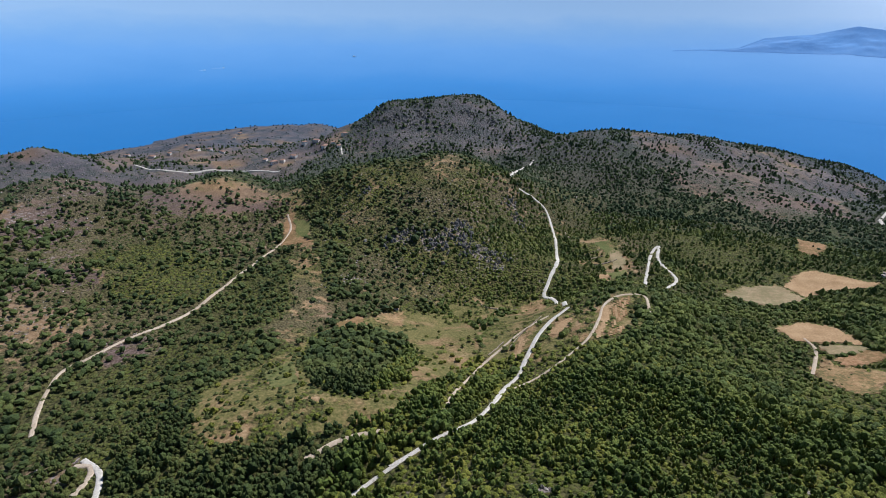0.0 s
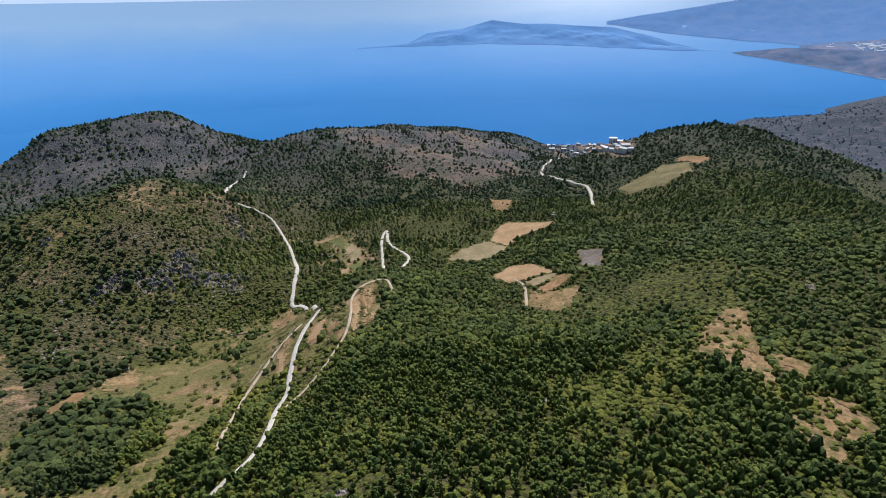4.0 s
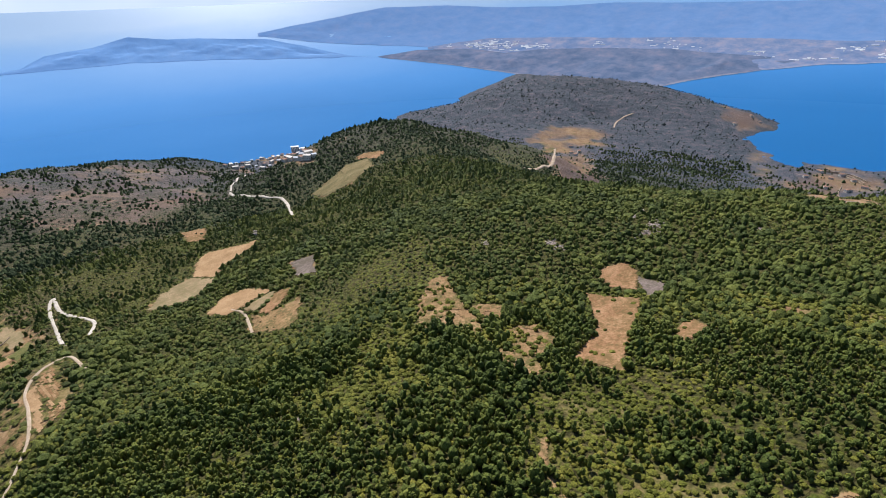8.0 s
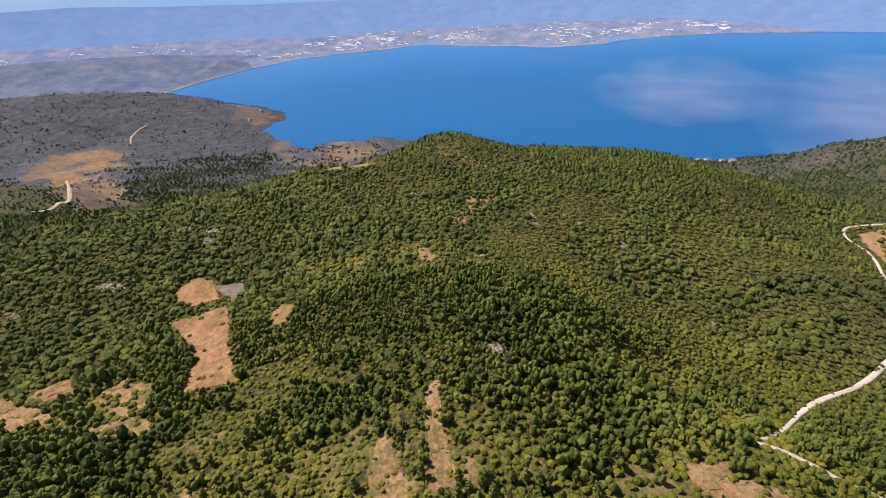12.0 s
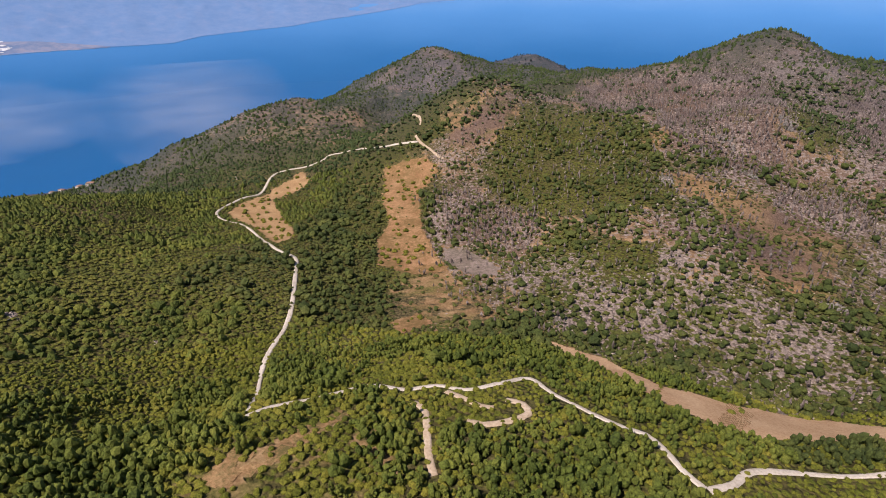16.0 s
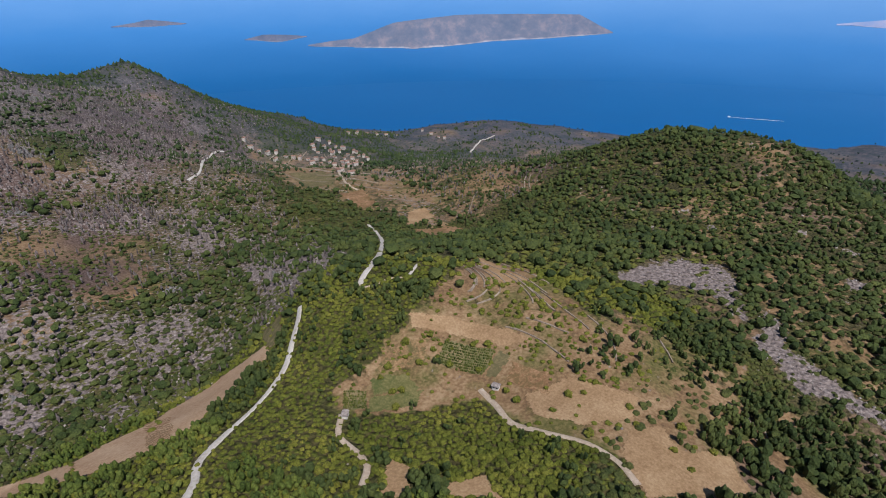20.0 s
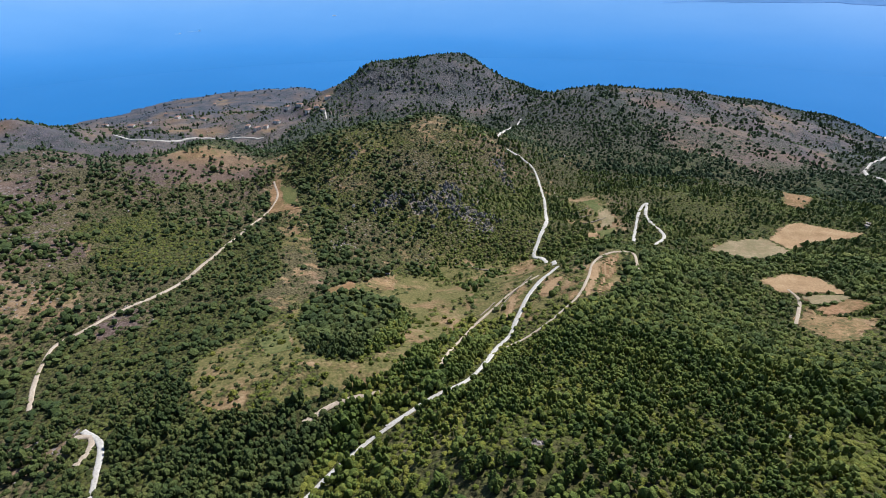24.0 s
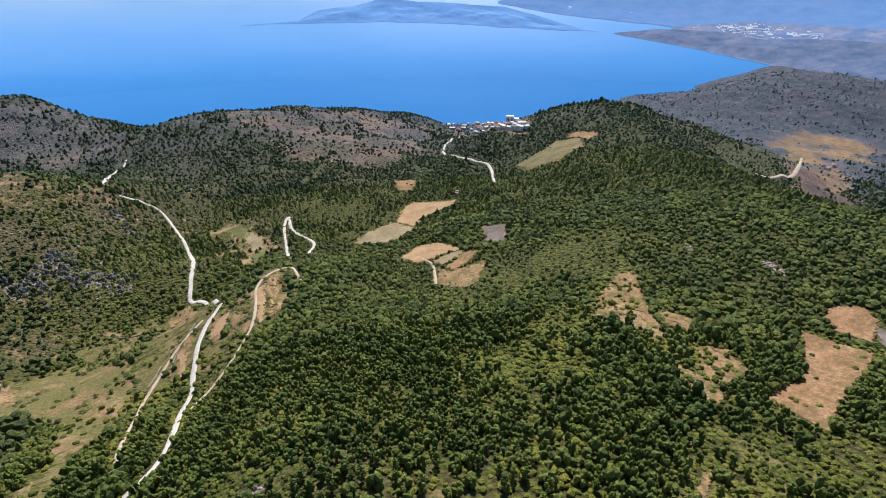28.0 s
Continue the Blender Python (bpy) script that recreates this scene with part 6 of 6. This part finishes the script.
def plant(kind, r0, r1, cell, count, v0, f0, rng, size=1.0):
    """Fills a ring of the land with trees or bushes by what grows there."""
    x, y = jitter_grid(r0, r1, cell, rng)
    tree, bush, soil, rock, green = cover(x, y)
    z = ground_z(x, y)
    clear = road_gap(x, y)
    r = np.hypot(x, y)
    wood = tree if kind == "tree" else bush
    thick = np.clip(wood + (0.95 if kind == "tree" else 0.55) * fbm(x, y, 30, 3, 77 if kind == "tree" else 78) * np.where((wood > 0.05) & (wood < 0.97), 1, 0), 0, 1)
    keep = (rng.random(len(x)) < thick) & (z > 2.5) & (clear > ((2.4 if r1 < 300 else 1.9) if kind == "tree" else 0.3))
    dark = on_dark_hills(x, y) & ((kind == "tree") | (y < -235) | (y > -40))
    apart = kind == "tree" and 240 <= r0 < 900
    if apart:
        keep &= ~dark | (rng.random(len(x)) < 0.52)
    if kind == "tree" and r1 < 500:
        keep &= road_gap(x * (1 + 3.2 / r), y * (1 + 3.2 / r)) > 0.8
    x, y, dark = x[keep], y[keep], dark[keep]
    far = 1 + np.clip((r1 - 450) / 900, 0, 1.0) * 0.5
    far = size * far * (0.88 + 0.42 * fbm(x, y, 70, 3, 91))
    if kind == "tree":
        far = far * np.where(rng.random(len(x)) < 0.14, 1.4, 1.0) * np.where(dark & apart, 1.2, 1.0)
        w = rng.uniform(2.4, 4.6, len(x)) * far * (1.05 if r1 < 300 else 0.95 if r1 < 500 else 1.0)
        h = rng.uniform(2.8, 5.7, len(x)) * far * (1.0 if r1 < 300 else 0.66)
        temps = [clumps(rng, count, 1.0, 1.0, v0, f0, 0.6) if count else cones(rng, v0, f0) for _ in range(8)]
        round_ = [clumps(rng, 1, 1.0, 1.0, *((ICO_V, ICO_F) if r1 < 700 else (OCT_V, OCT_F)), 0.3) for _ in range(8)]
        light_mat = PINE if r1 < 300 else MID_PINE if r1 < 700 else FAR_PINE if r1 < 1600 else HAZED_PINE
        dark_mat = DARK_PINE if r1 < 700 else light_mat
        for m, t, mat in ((~dark, temps, light_mat), (dark, round_ if apart else temps, dark_mat)):
            scatter("forest", "dark evergreen trees standing apart on dry slopes" if mat is DARK_PINE else "dense young pine wood on the hillside", "trees", x[m], y[m], w[m], h[m], t, mat, rng)
        return
    w = rng.uniform(2.0, 4.2, len(x)) * far
    h = rng.uniform(0.9, 2.2, len(x)) * far
    temps = [clumps(rng, 1, 1.0, 1.0, v0, f0, 0.2) for _ in range(6)]
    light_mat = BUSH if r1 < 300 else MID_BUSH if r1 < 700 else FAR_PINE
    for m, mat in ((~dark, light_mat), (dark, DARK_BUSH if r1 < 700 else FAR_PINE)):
        scatter("shrubs", "low dark maquis bushes on dry slopes" if mat is DARK_BUSH else "low green maquis bushes on dry ground", "shrubs", x[m], y[m], w[m], h[m], temps, mat, rng, 0.25)


rng = np.random.default_rng(5)
for x0, y0, size in OUTCROPS:
    outcrop(x0, y0, size, STONE, "pale grey weathered limestone boulders among bushes", rng)
for x0, y0, size in CLIFFS:
    outcrop(x0, y0, size, CLIFF, "dark grey jagged limestone crag on the hillside", rng, 1.7)
plant("tree", 6, 104, 4.2, 3, ICO_V, ICO_F, rng)
plant("tree", 117, 240, 3.15, 3, ICO_V, ICO_F, rng)
plant("tree", 240, 460, 3.5, 0, CONE_V, DOME_F, rng, 1.12)
plant("tree", 460, 680, 4.7, 0, SPIRE_V, SPIRE_F, rng, 1.15)
plant("tree", 680, 900, 5.8, 0, SPIRE_V, SPIRE_F, rng, 1.15)
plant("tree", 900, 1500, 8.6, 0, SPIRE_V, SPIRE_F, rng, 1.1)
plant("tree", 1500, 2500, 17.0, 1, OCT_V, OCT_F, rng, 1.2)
plant("bush", 104, 280, 2.5, 1, DOME_V, DOME_F, rng)
plant("bush", 280, 620, 4.3, 1, OCT_V, OCT_F, rng, 1.1)
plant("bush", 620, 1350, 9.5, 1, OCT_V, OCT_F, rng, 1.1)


def scatter_stones(r0, r1, cell):
    x, y = jitter_grid(r0, r1, cell, rng)
    rock = cover(x, y)[3]
    keep = (rng.random(len(x)) < np.clip((rock - 0.12) * 0.9, 0, 0.45)) & (ground_z(x, y) > 2) & (road_gap(x, y) > 0.5)
    x, y = x[keep], y[keep]
    w = rng.uniform(0.45, 1.35, len(x)) * (1 + r1 / 1200)
    temps = [clumps(rng, 1, 1.0, 1.0, OCT_V, OCT_F, 0.1) for _ in range(6)]
    scatter("stones", "loose pale grey limestone blocks on the slope", "stones", x, y, w, w * rng.uniform(0.6, 1.0, len(x)), temps, STONE, rng, 0.3)


def dead_wood():
    """Burnt pines left standing on the southern hill."""
    x, y = jitter_grid(250, 1150, 4.6, rng)
    wx, wy = x + 24 * fbm(x, y, 60, 4, 31), y + 24 * fbm(x, y, 60, 4, 47)
    m = np.zeros(len(x), bool)
    for poly in ZONES["ash_wood"][1]:
        m |= inside(poly, wx, wy)
    thin = inside(ZONES["burnt_hill"][1][0], wx, wy) | inside(ZONES["brown_flank"][1][0], wx, wy)
    keep = (rng.random(len(x)) < np.where(m, 0.85, np.where(thin, 0.16, 0.0)))
    x, y = x[keep], y[keep]
    temps = [clumps(rng, 1, 1.0, 1.0, OCT_V, OCT_F, 0.5) for _ in range(6)]
    scatter("dead_trees", "grey-brown burnt and dried pines on the slope", "dead trees", x, y, rng.uniform(1.1, 2.7, len(x)), rng.uniform(3.5, 7.5, len(x)), temps, DEAD, rng)


dead_wood()
scatter_stones(110, 420, 3.2)
scatter_stones(420, 1150, 6.5)


# ---- single trees, bushes and buildings ----
def part(name, me, parent, label=""):
    ob = new(name, me)
    ob.parent = parent
    return tagged(ob, label)


def tube(points, radii, sides=6):
    """A tapered stem through the points."""
    v, f = [], []
    for k, (p, r) in enumerate(zip(points, radii)):
        for j in range(sides):
            a = 2 * math.pi * j / sides
            v.append((p[0] + r * math.cos(a), p[1] + r * math.sin(a), p[2]))
        if k:
            b2 = (k - 1) * sides
            f += [(b2 + j, b2 + (j + 1) % sides, b2 + sides + (j + 1) % sides, b2 + sides + j) for j in range(sides)]
    return np.array(v), np.array(f)


def pine(rng):
    tree = new("pine_tree")
    h = rng.uniform(4.2, 6.0)
    bend = rng.uniform(-0.3, 0.3, 2)
    v, f = tube([(0, 0, -0.4), (bend[0] * 0.4, bend[1] * 0.4, h * 0.35), (bend[0], bend[1], h * 0.85)], (0.17, 0.12, 0.04))
    part("trunk", raw_mesh("trunk", v, f, BARK, True), tree, "grey-brown tapered trunk")
    for a in (0.4, 2.5, 4.4):
        v, f = tube([(bend[0] * 0.4, bend[1] * 0.4, h * 0.32), (math.cos(a) * 0.9, math.sin(a) * 0.9, h * 0.52)], (0.07, 0.03), 5)
        part("limb", raw_mesh("limb", v, f, BARK, True), tree)
    vs, fs, m = [], [], 26
    for k in range(m):
        t = (k + 0.5) / m
        reach = (1.0 - 0.75 * t) * 1.75 * (0.35 + 0.65 * min(1, t * 5))
        a = k * 2.4 + rng.uniform(-0.4, 0.4)
        o = reach * rng.uniform(0.35, 1.0)
        s = rng.uniform(0.42, 0.75) * (1.05 - 0.45 * t)
        v = boulder(rng, s, 0.9) + np.array([math.cos(a) * o + bend[0] * t, math.sin(a) * o + bend[1] * t, h * (0.2 + 0.78 * t)])
        vs.append(v)
        fs.append(ICO_F + 12 * k)
    part("crown", raw_mesh("crown", np.vstack(vs), np.vstack(fs), PINE), tree, "dense green needle clumps")
    return tagged(tree, "young green pine with a ragged pointed crown", "tree", "pines below the camera")


def lone_bush(rng):
    bush = new("bush")
    vs, fs = [], []
    for k in range(11):
        a, o = k * 2.4, 0.75 * math.sqrt(k / 11)
        vs.append(boulder(rng, rng.uniform(0.35, 0.6), 0.9) + np.array([math.cos(a) * o, math.sin(a) * o, 0.35 + 0.75 * (1 - o) * rng.uniform(0.6, 1)]))
        fs.append(ICO_F + 12 * k)
    part("crown", raw_mesh("crown", np.vstack(vs), np.vstack(fs), BUSH), bush)
    v, f = tube([(0, 0, -0.3), (0.05, 0, 0.5)], (0.12, 0.06), 5)
    part("stem", raw_mesh("stem", v, f, BARK, True), bush)
    return tagged(bush, "round dark green bush standing on bare earth", "bush", "bushes on open ground")


def stand(make, kinds, spots, sizes, rng):
    models = [make(rng) for _ in range(kinds)]
    z = ground_z(spots[:, 0], spots[:, 1])
    for k, ((x, y), s) in enumerate(zip(spots, sizes)):
        m = Matrix.LocRotScale((x, y, z[k]), Euler((0, 0, rng.uniform(0, 6.3))), None)
        if k < kinds:
            ob = models[k]
            ob.matrix_basis = m
        else:
            ob = copy_thing(models[k % kinds], m)
        ob.scale = (s * rng.uniform(0.9, 1.1), s * rng.uniform(0.9, 1.1), s * rng.uniform(0.9, 1.15))


def near_pines():
    x, y = jitter_grid(104, 117, 4.1, rng)
    tree = cover(x, y)[0]
    keep = (rng.random(len(x)) < tree) & (road_gap(x, y) > 1.2)
    spots = rng.permutation(np.column_stack([x, y])[keep])
    n = min(300, len(spots) * 2 // 3)
    stand(pine, 8, spots[:n], rng.uniform(0.75, 1.15, n), rng)
    x, y = spots[n:].T
    temps = [clumps(rng, 5, 1.0, 1.0, ICO_V, ICO_F, 0.6) for _ in range(8)]
    scatter("forest", "dense young pine wood on the hillside", "trees", x, y, rng.uniform(2.8, 4.6, len(x)), rng.uniform(3.2, 5.8, len(x)), temps, PINE, rng)


def open_ground_bushes():
    x, y = jitter_grid(100, 720, 7.0, rng)
    tree, bush, soil, rock, green = cover(x, y)
    open_ = np.zeros(len(x), bool)
    for name in ("meadow", "farm"):
        for poly in ZONES[name][1]:
            open_ |= inside(poly, x, y)
    for name in ("col_field", "col_low", "turnout", "ell", "red_big", "tan_strip"):
        open_ |= inside(FIELDS[name][1], x, y)
    keep = open_ & (road_gap(x, y) > 1) & (rng.random(len(x)) < 0.34)
    spots = np.column_stack([x, y])[keep][:330]
    stand(lone_bush, 6, spots, rng.uniform(0.8, 2.0, len(spots)) * (1 + 0.4 * (np.hypot(*spots.T) > 350)), rng)


def vine_rows(poly, gap):
    """Rows of vines across a plot, along its first edge."""
    q = np.array(poly)
    plot = new("vineyard")
    d = (q[1] - q[0]) / np.linalg.norm(q[1] - q[0])
    side = np.array([-d[1], d[0]])
    reach = (q - q[0]) @ side
    for off in np.arange(reach.min() + gap / 2, reach.max(), gap):
        along = np.arange(-6, 40, 0.9)
        p = q[0] + np.outer(along, d) + side * off
        p = p + rng.normal(0, 0.12, p.shape)
        p = p[inside(poly, p[:, 0], p[:, 1]) & (rng.random(len(p)) < 0.86)]
        if len(p) < 4:
            continue
        z = ground_z(p[:, 0], p[:, 1])
        w = rng.uniform(0.4, 0.72, len(p))
        v = np.concatenate([DOME_V * (1 + rng.uniform(-0.25, 0.25, (11, 1))) * [k, k, k * 1.3] + [a, b2, c + 0.2] for a, b2, c, k in zip(p[:, 0], p[:, 1], z, w)])
        f = np.concatenate([DOME_F + 11 * k for k in range(len(p))])
        row = part("vine_row", raw_mesh("vine_row", v, f, MID_BUSH), plot)
        tagged(row, kind="stuff")
    tagged(plot, "rows of low green vines on tilled soil", "vineyard", "vineyard plots")


def box(x0, x1, y0, y1, z0, z1):
    v = [(x, y, z) for z in (z0, z1) for x, y in ((x0, y0), (x1, y0), (x1, y1), (x0, y1))]
    return np.array(v, float), np.array([(0, 3, 2, 1), (4, 5, 6, 7), (0, 1, 5, 4), (1, 2, 6, 5), (2, 3, 7, 6), (3, 0, 4, 7)])


def house(long_, deep, high, rise, label, category="house", group="", hipped=False, roof=None, wall=None):
    h = new("house")
    part("wall", raw_mesh("wall", *box(-long_ / 2, long_ / 2, -deep / 2, deep / 2, -2.5, high), wall or WALL), h, "rubble stone wall" if wall else "pale plastered wall")
    e = 0.35
    a, b2 = long_ / 2 + e, deep / 2 + e
    v = np.array([(-a, -b2, high), (a, -b2, high), (a, b2, high), (-a, b2, high), (-a, -b2, high + 0.12), (a, -b2, high + 0.12), (a, b2, high + 0.12),
                  (-a, b2, high + 0.12), (-a + (b2 if hipped else 0), 0, high + rise), (a - (b2 if hipped else 0), 0, high + rise)])
    me = bpy.data.meshes.new("roof")
    me.from_pydata([tuple(q) for q in v], [], [(0, 3, 2, 1), (0, 1, 5, 4), (1, 2, 6, 5), (2, 3, 7, 6), (3, 0, 4, 7), (4, 5, 9, 8), (6, 7, 8, 9), (5, 6, 9), (7, 4, 8)])
    me.materials.append(roof or ROOF)
    part("roof", me, h, "pale low roof" if roof else "red clay tile roof")
    n = max(2, int(long_ / 3))
    for sgn in (-1, 1):
        for k in range(n):
            for fl in range(max(1, int(high / 2.9))):
                cx = -long_ / 2 + (k + 0.5) * long_ / n
                part("window", raw_mesh("window", *box(cx - 0.45, cx + 0.45, sgn * deep / 2 - 0.04, sgn * deep / 2 + 0.04, 0.9 + fl * 2.9, 2.1 + fl * 2.9), GLASS), h)
    return tagged(h, label, category, group)


def settle(spots, models, rng):
    for k, (x, y) in enumerate(spots):
        m = pose(x, y, float(ground_z(x, y)), 0, 0, rng.uniform(0, 180))
        if k < len(models):
            models[k].matrix_basis = m
        else:
            copy_thing(models[k % len(models)], m)


def terrace_walls():
    """Dry-stone walls that follow the contours of the terraced slopes."""
    rng2 = np.random.default_rng(77)
    for name, count, longest in (("farm", 60, 46), ("village", 34, 130), ("brown_flank", 34, 150), ("valley_terraces", 9, 60), ("terraces", 12, 70), ("flats", 14, 120), ("pink_slope", 10, 50)):
        for poly in ZONES[name][1]:
            q = np.array(poly)
            lo, hi = q.min(0), q.max(0)
            for _ in range(count):
                p = rng2.uniform(lo, hi)
                if not inside(poly, p[:1], p[1:])[0]:
                    continue
                line, d0 = [p], None
                for _ in range(int(rng2.uniform(0.35, 1.0) * longest / 2.5)):
                    x, y = line[-1]
                    g = np.array([lie(x + 6, y) - lie(x - 6, y), lie(x, y + 6) - lie(x, y - 6)])
                    d = np.array([g[1], -g[0]]) / (np.linalg.norm(g) + 1e-6)
                    if d0 is not None and d @ d0 < 0:
                        d = -d
                    d0 = d
                    nxt = line[-1] + d * 2.5
                    if not inside(poly, nxt[:1], nxt[1:])[0] or abs(nxt[0]) + abs(nxt[1]) < 90:
                        break
                    line.append(nxt)
                if len(line) < 6 or (name == "farm" and p[0] > -168):
                    continue
                line = np.array(line)
                line = line[road_gap(line[:, 0], line[:, 1]) > 1.0]
                if len(line) < 5:
                    continue
                d = np.gradient(line, axis=0)
                d /= np.linalg.norm(d, axis=1)[:, None] + 1e-9
                side = np.stack([d[:, 1], -d[:, 0]], 1)
                far = 0.45 + np.hypot(*p) / 950
                rows = []
                for off, up in ((-0.55, -0.5), (-0.42, 1.0), (0.42, 1.05), (0.55, -0.5)):
                    w = far * rng2.uniform(0.75, 1.25, len(line))
                    e = line + side * (w * off)[:, None]
                    rows.append(np.column_stack([e, ground_z(e[:, 0], e[:, 1]) + up * far * rng2.uniform(0.6, 1.15, len(line))]))
                v = np.stack(rows, 1).reshape(-1, 3)
                tagged(new("dry_stone_wall", raw_mesh("dry_stone_wall", v, grid_faces(len(line), 4), DRYWALL)), "low grey-brown dry-stone terrace wall along the slope", "wall", "terrace walls")


near_pines()
open_ground_bushes()
vine_rows(FIELDS["vines"][1], 1.5)
vine_rows(FIELDS["vines_west"][1], 1.3)
terrace_walls()
settle(VILLAGE + LOWER_VILLAGE, [house(7, 5.5, 5.2, 1.6, "old stone village house with a clay tile roof", group="village houses", wall=RUBBLE),
                 house(9, 5.5, 5.2, 1.7, "long stone village house with a clay tile roof", group="village houses", wall=RUBBLE),
                 house(5.5, 4.6, 3.0, 1.3, "small single-storey village house with a clay roof", group="village houses", wall=RUBBLE)], rng)
settle(TOWN, [house(9, 8, 6.4, 1.8, "pale plastered seaside town house with red roof", group="town houses", hipped=True),
              house(13, 8, 6.4, 1.8, "wide pale apartment house with a pale roof", group="town houses", roof=WALL),
              house(7.5, 7, 5.0, 1.5, "two-storey pale house in the seaside town", group="town houses", roof=PALE)], rng)
settle(SHORE, [house(9, 7.5, 5, 1.8, "pale house with red roof on the coast", group="coast houses", hipped=True),
               house(13, 8, 5, 1.8, "long pale building with red roof on the coast", group="coast houses", hipped=True)], rng)
settle(COAST, [house(7, 6, 3.0, 1.4, "small pale house on the coastal plain", group="plain houses", roof=WALL),
               house(8, 6, 3.2, 1.5, "small red-roofed house on the coastal plain", group="plain houses"),
               house(9, 7, 3.4, 0.8, "low white house near the shore", group="plain houses", roof=WHITE)], rng)
settle(HUTS, [house(2.8, 2.2, 1.9, 0.4, "small pale stone field hut beside a track", "hut", "field huts", roof=STONE)], rng)


def hotel(x, y):
    h = new("hotel")
    z = max(float(ground_z(x, y)), 2.0)
    h.matrix_basis = pose(x, y, z, 0, 0, -30)
    part("body", raw_mesh("body", *box(-11, 11, -7, 7, -4, 21), WHITE), h, "white concrete block")
    part("roof", raw_mesh("roof", *box(-11.6, 11.6, -7.6, 7.6, 21, 22), WHITE), h)
    part("wing", raw_mesh("wing", *box(11, 34, -6, 6, -4, 15), WHITE), h)
    for sgn in (-1, 1):
        for fl in range(6):
            for k in range(5):
                cx = -8.8 + k * 4.4
                part("window", raw_mesh("window", *box(cx - 1.4, cx + 1.4, sgn * 7 - 0.06, sgn * 7 + 0.06, 1.2 + fl * 3.3, 3.2 + fl * 3.3), GLASS), h)
    tagged(h, "tall white hotel block above the seaside town", "hotel")


def boat(bearing, dip, length, wake, heading):
    r = 400 / math.tan(radians(dip)) if dip > 8.75 else float(reach_of(dip))
    b2 = radians(bearing)
    x, y = r * math.sin(b2), r * math.cos(b2)
    z = float(sea_z(r))
    ob = new("boat")
    ob.matrix_basis = pose(x, y, z, 0, 0, heading)
    w = length / 7
    v = np.array([(-length / 2, -w, -0.5), (-length / 2, w, -0.5), (length * 0.25, w, -0.5), (length * 0.25, -w, -0.5), (length / 2, 0, 0.2),
                  (-length / 2, -w * 1.2, 1.8), (-length / 2, w * 1.2, 1.8), (length * 0.25, w * 1.2, 2.0), (length * 0.25, -w * 1.2, 2.0), (length * 0.56, 0, 2.4)])
    me = bpy.data.meshes.new("hull")
    me.from_pydata([tuple(q) for q in v], [], [(0, 1, 2, 3), (3, 2, 4), (0, 5, 6, 1), (1, 6, 7, 2), (2, 7, 9, 4), (3, 4, 9, 8), (0, 3, 8, 5), (5, 8, 7, 6), (8, 9, 7)])
    me.materials.append(WHITE)
    part("hull", me, ob, "white hull")
    part("cabin", raw_mesh("cabin", *box(-length * 0.25, length * 0.12, -w * 0.7, w * 0.7, 1.9, 4.2), WHITE), ob)
    tagged(ob, "small white motor boat on the open sea", "boat", "boats at sea")
    if wake:
        n = 14
        t = np.linspace(0, 1, n)
        half = w * (0.8 + 2.2 * t) * (1 - 0.75 * t ** 2)
        v = np.vstack([np.column_stack([-length / 2 - t * wake, half, 0.5 + 0 * t]), np.column_stack([-length / 2 - t * wake, -half, 0.5 + 0 * t])])
        f = np.array([(k, k + 1, n + k + 1, n + k) for k in range(n - 1)])
        part("wake", raw_mesh("wake", v, f, FOAM, True), ob, "white foam wake")


HOTEL_AT = 33.55
hotel(1640 * math.sin(radians(HOTEL_AT)), 1640 * math.cos(radians(HOTEL_AT)))
boat(-36.0, 5.42, 12, 60, 36)
boat(-23.6, 4.58, 24, 0, 20)
boat(-99.4, 11.5, 10, 150, -81)
boat(-37.7, 5.56, 10, 24, 60)


def shed_ground(bearing, dip):
    return (50 < bearing < 90 and 3.2 < dip < 5.3) or (80 < bearing < 124 and 3.6 < dip < 5.5)


def far_sheds():
    """White roofs strewn over the far plain."""
    vs, fs, n = [], [], 0
    n_b, n_s = PLAIN_AT.shape
    for k in range(1500):
        i, j = int(rng.integers(0, n_b)), int(np.clip(rng.normal(n_s * 0.5, n_s * 0.2), 1, n_s - 2))
        bearing = PLAIN_AT[i, j]
        q = PLAIN[i, j]
        dip = math.degrees(math.atan2(400 - q[2], math.hypot(q[0], q[1])))
        if not shed_ground(bearing, dip) or vnoise(bearing / 1.7, dip / 0.5, 3) < 0.5:
            continue
        b2 = radians(bearing + rng.uniform(-0.2, 0.2))
        q = PLAIN[i, j]
        w = rng.choice((3, 5, 8, 16))
        v, f = box(-w, w, -3, 3, -9, 1.0)
        v[6:, 2] += rng.uniform(1.2, 3.0)
        a = -b2 + rng.uniform(-0.2, 0.2)
        v = np.column_stack([v[:, 0] * math.cos(a) - v[:, 1] * math.sin(a) + q[0], v[:, 0] * math.sin(a) + v[:, 1] * math.cos(a) + q[1], v[:, 2] + q[2]])
        vs.append(v)
        fs.append(f + n)
        n += 8
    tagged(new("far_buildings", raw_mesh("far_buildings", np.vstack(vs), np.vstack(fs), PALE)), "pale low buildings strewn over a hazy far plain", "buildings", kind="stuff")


far_sheds()
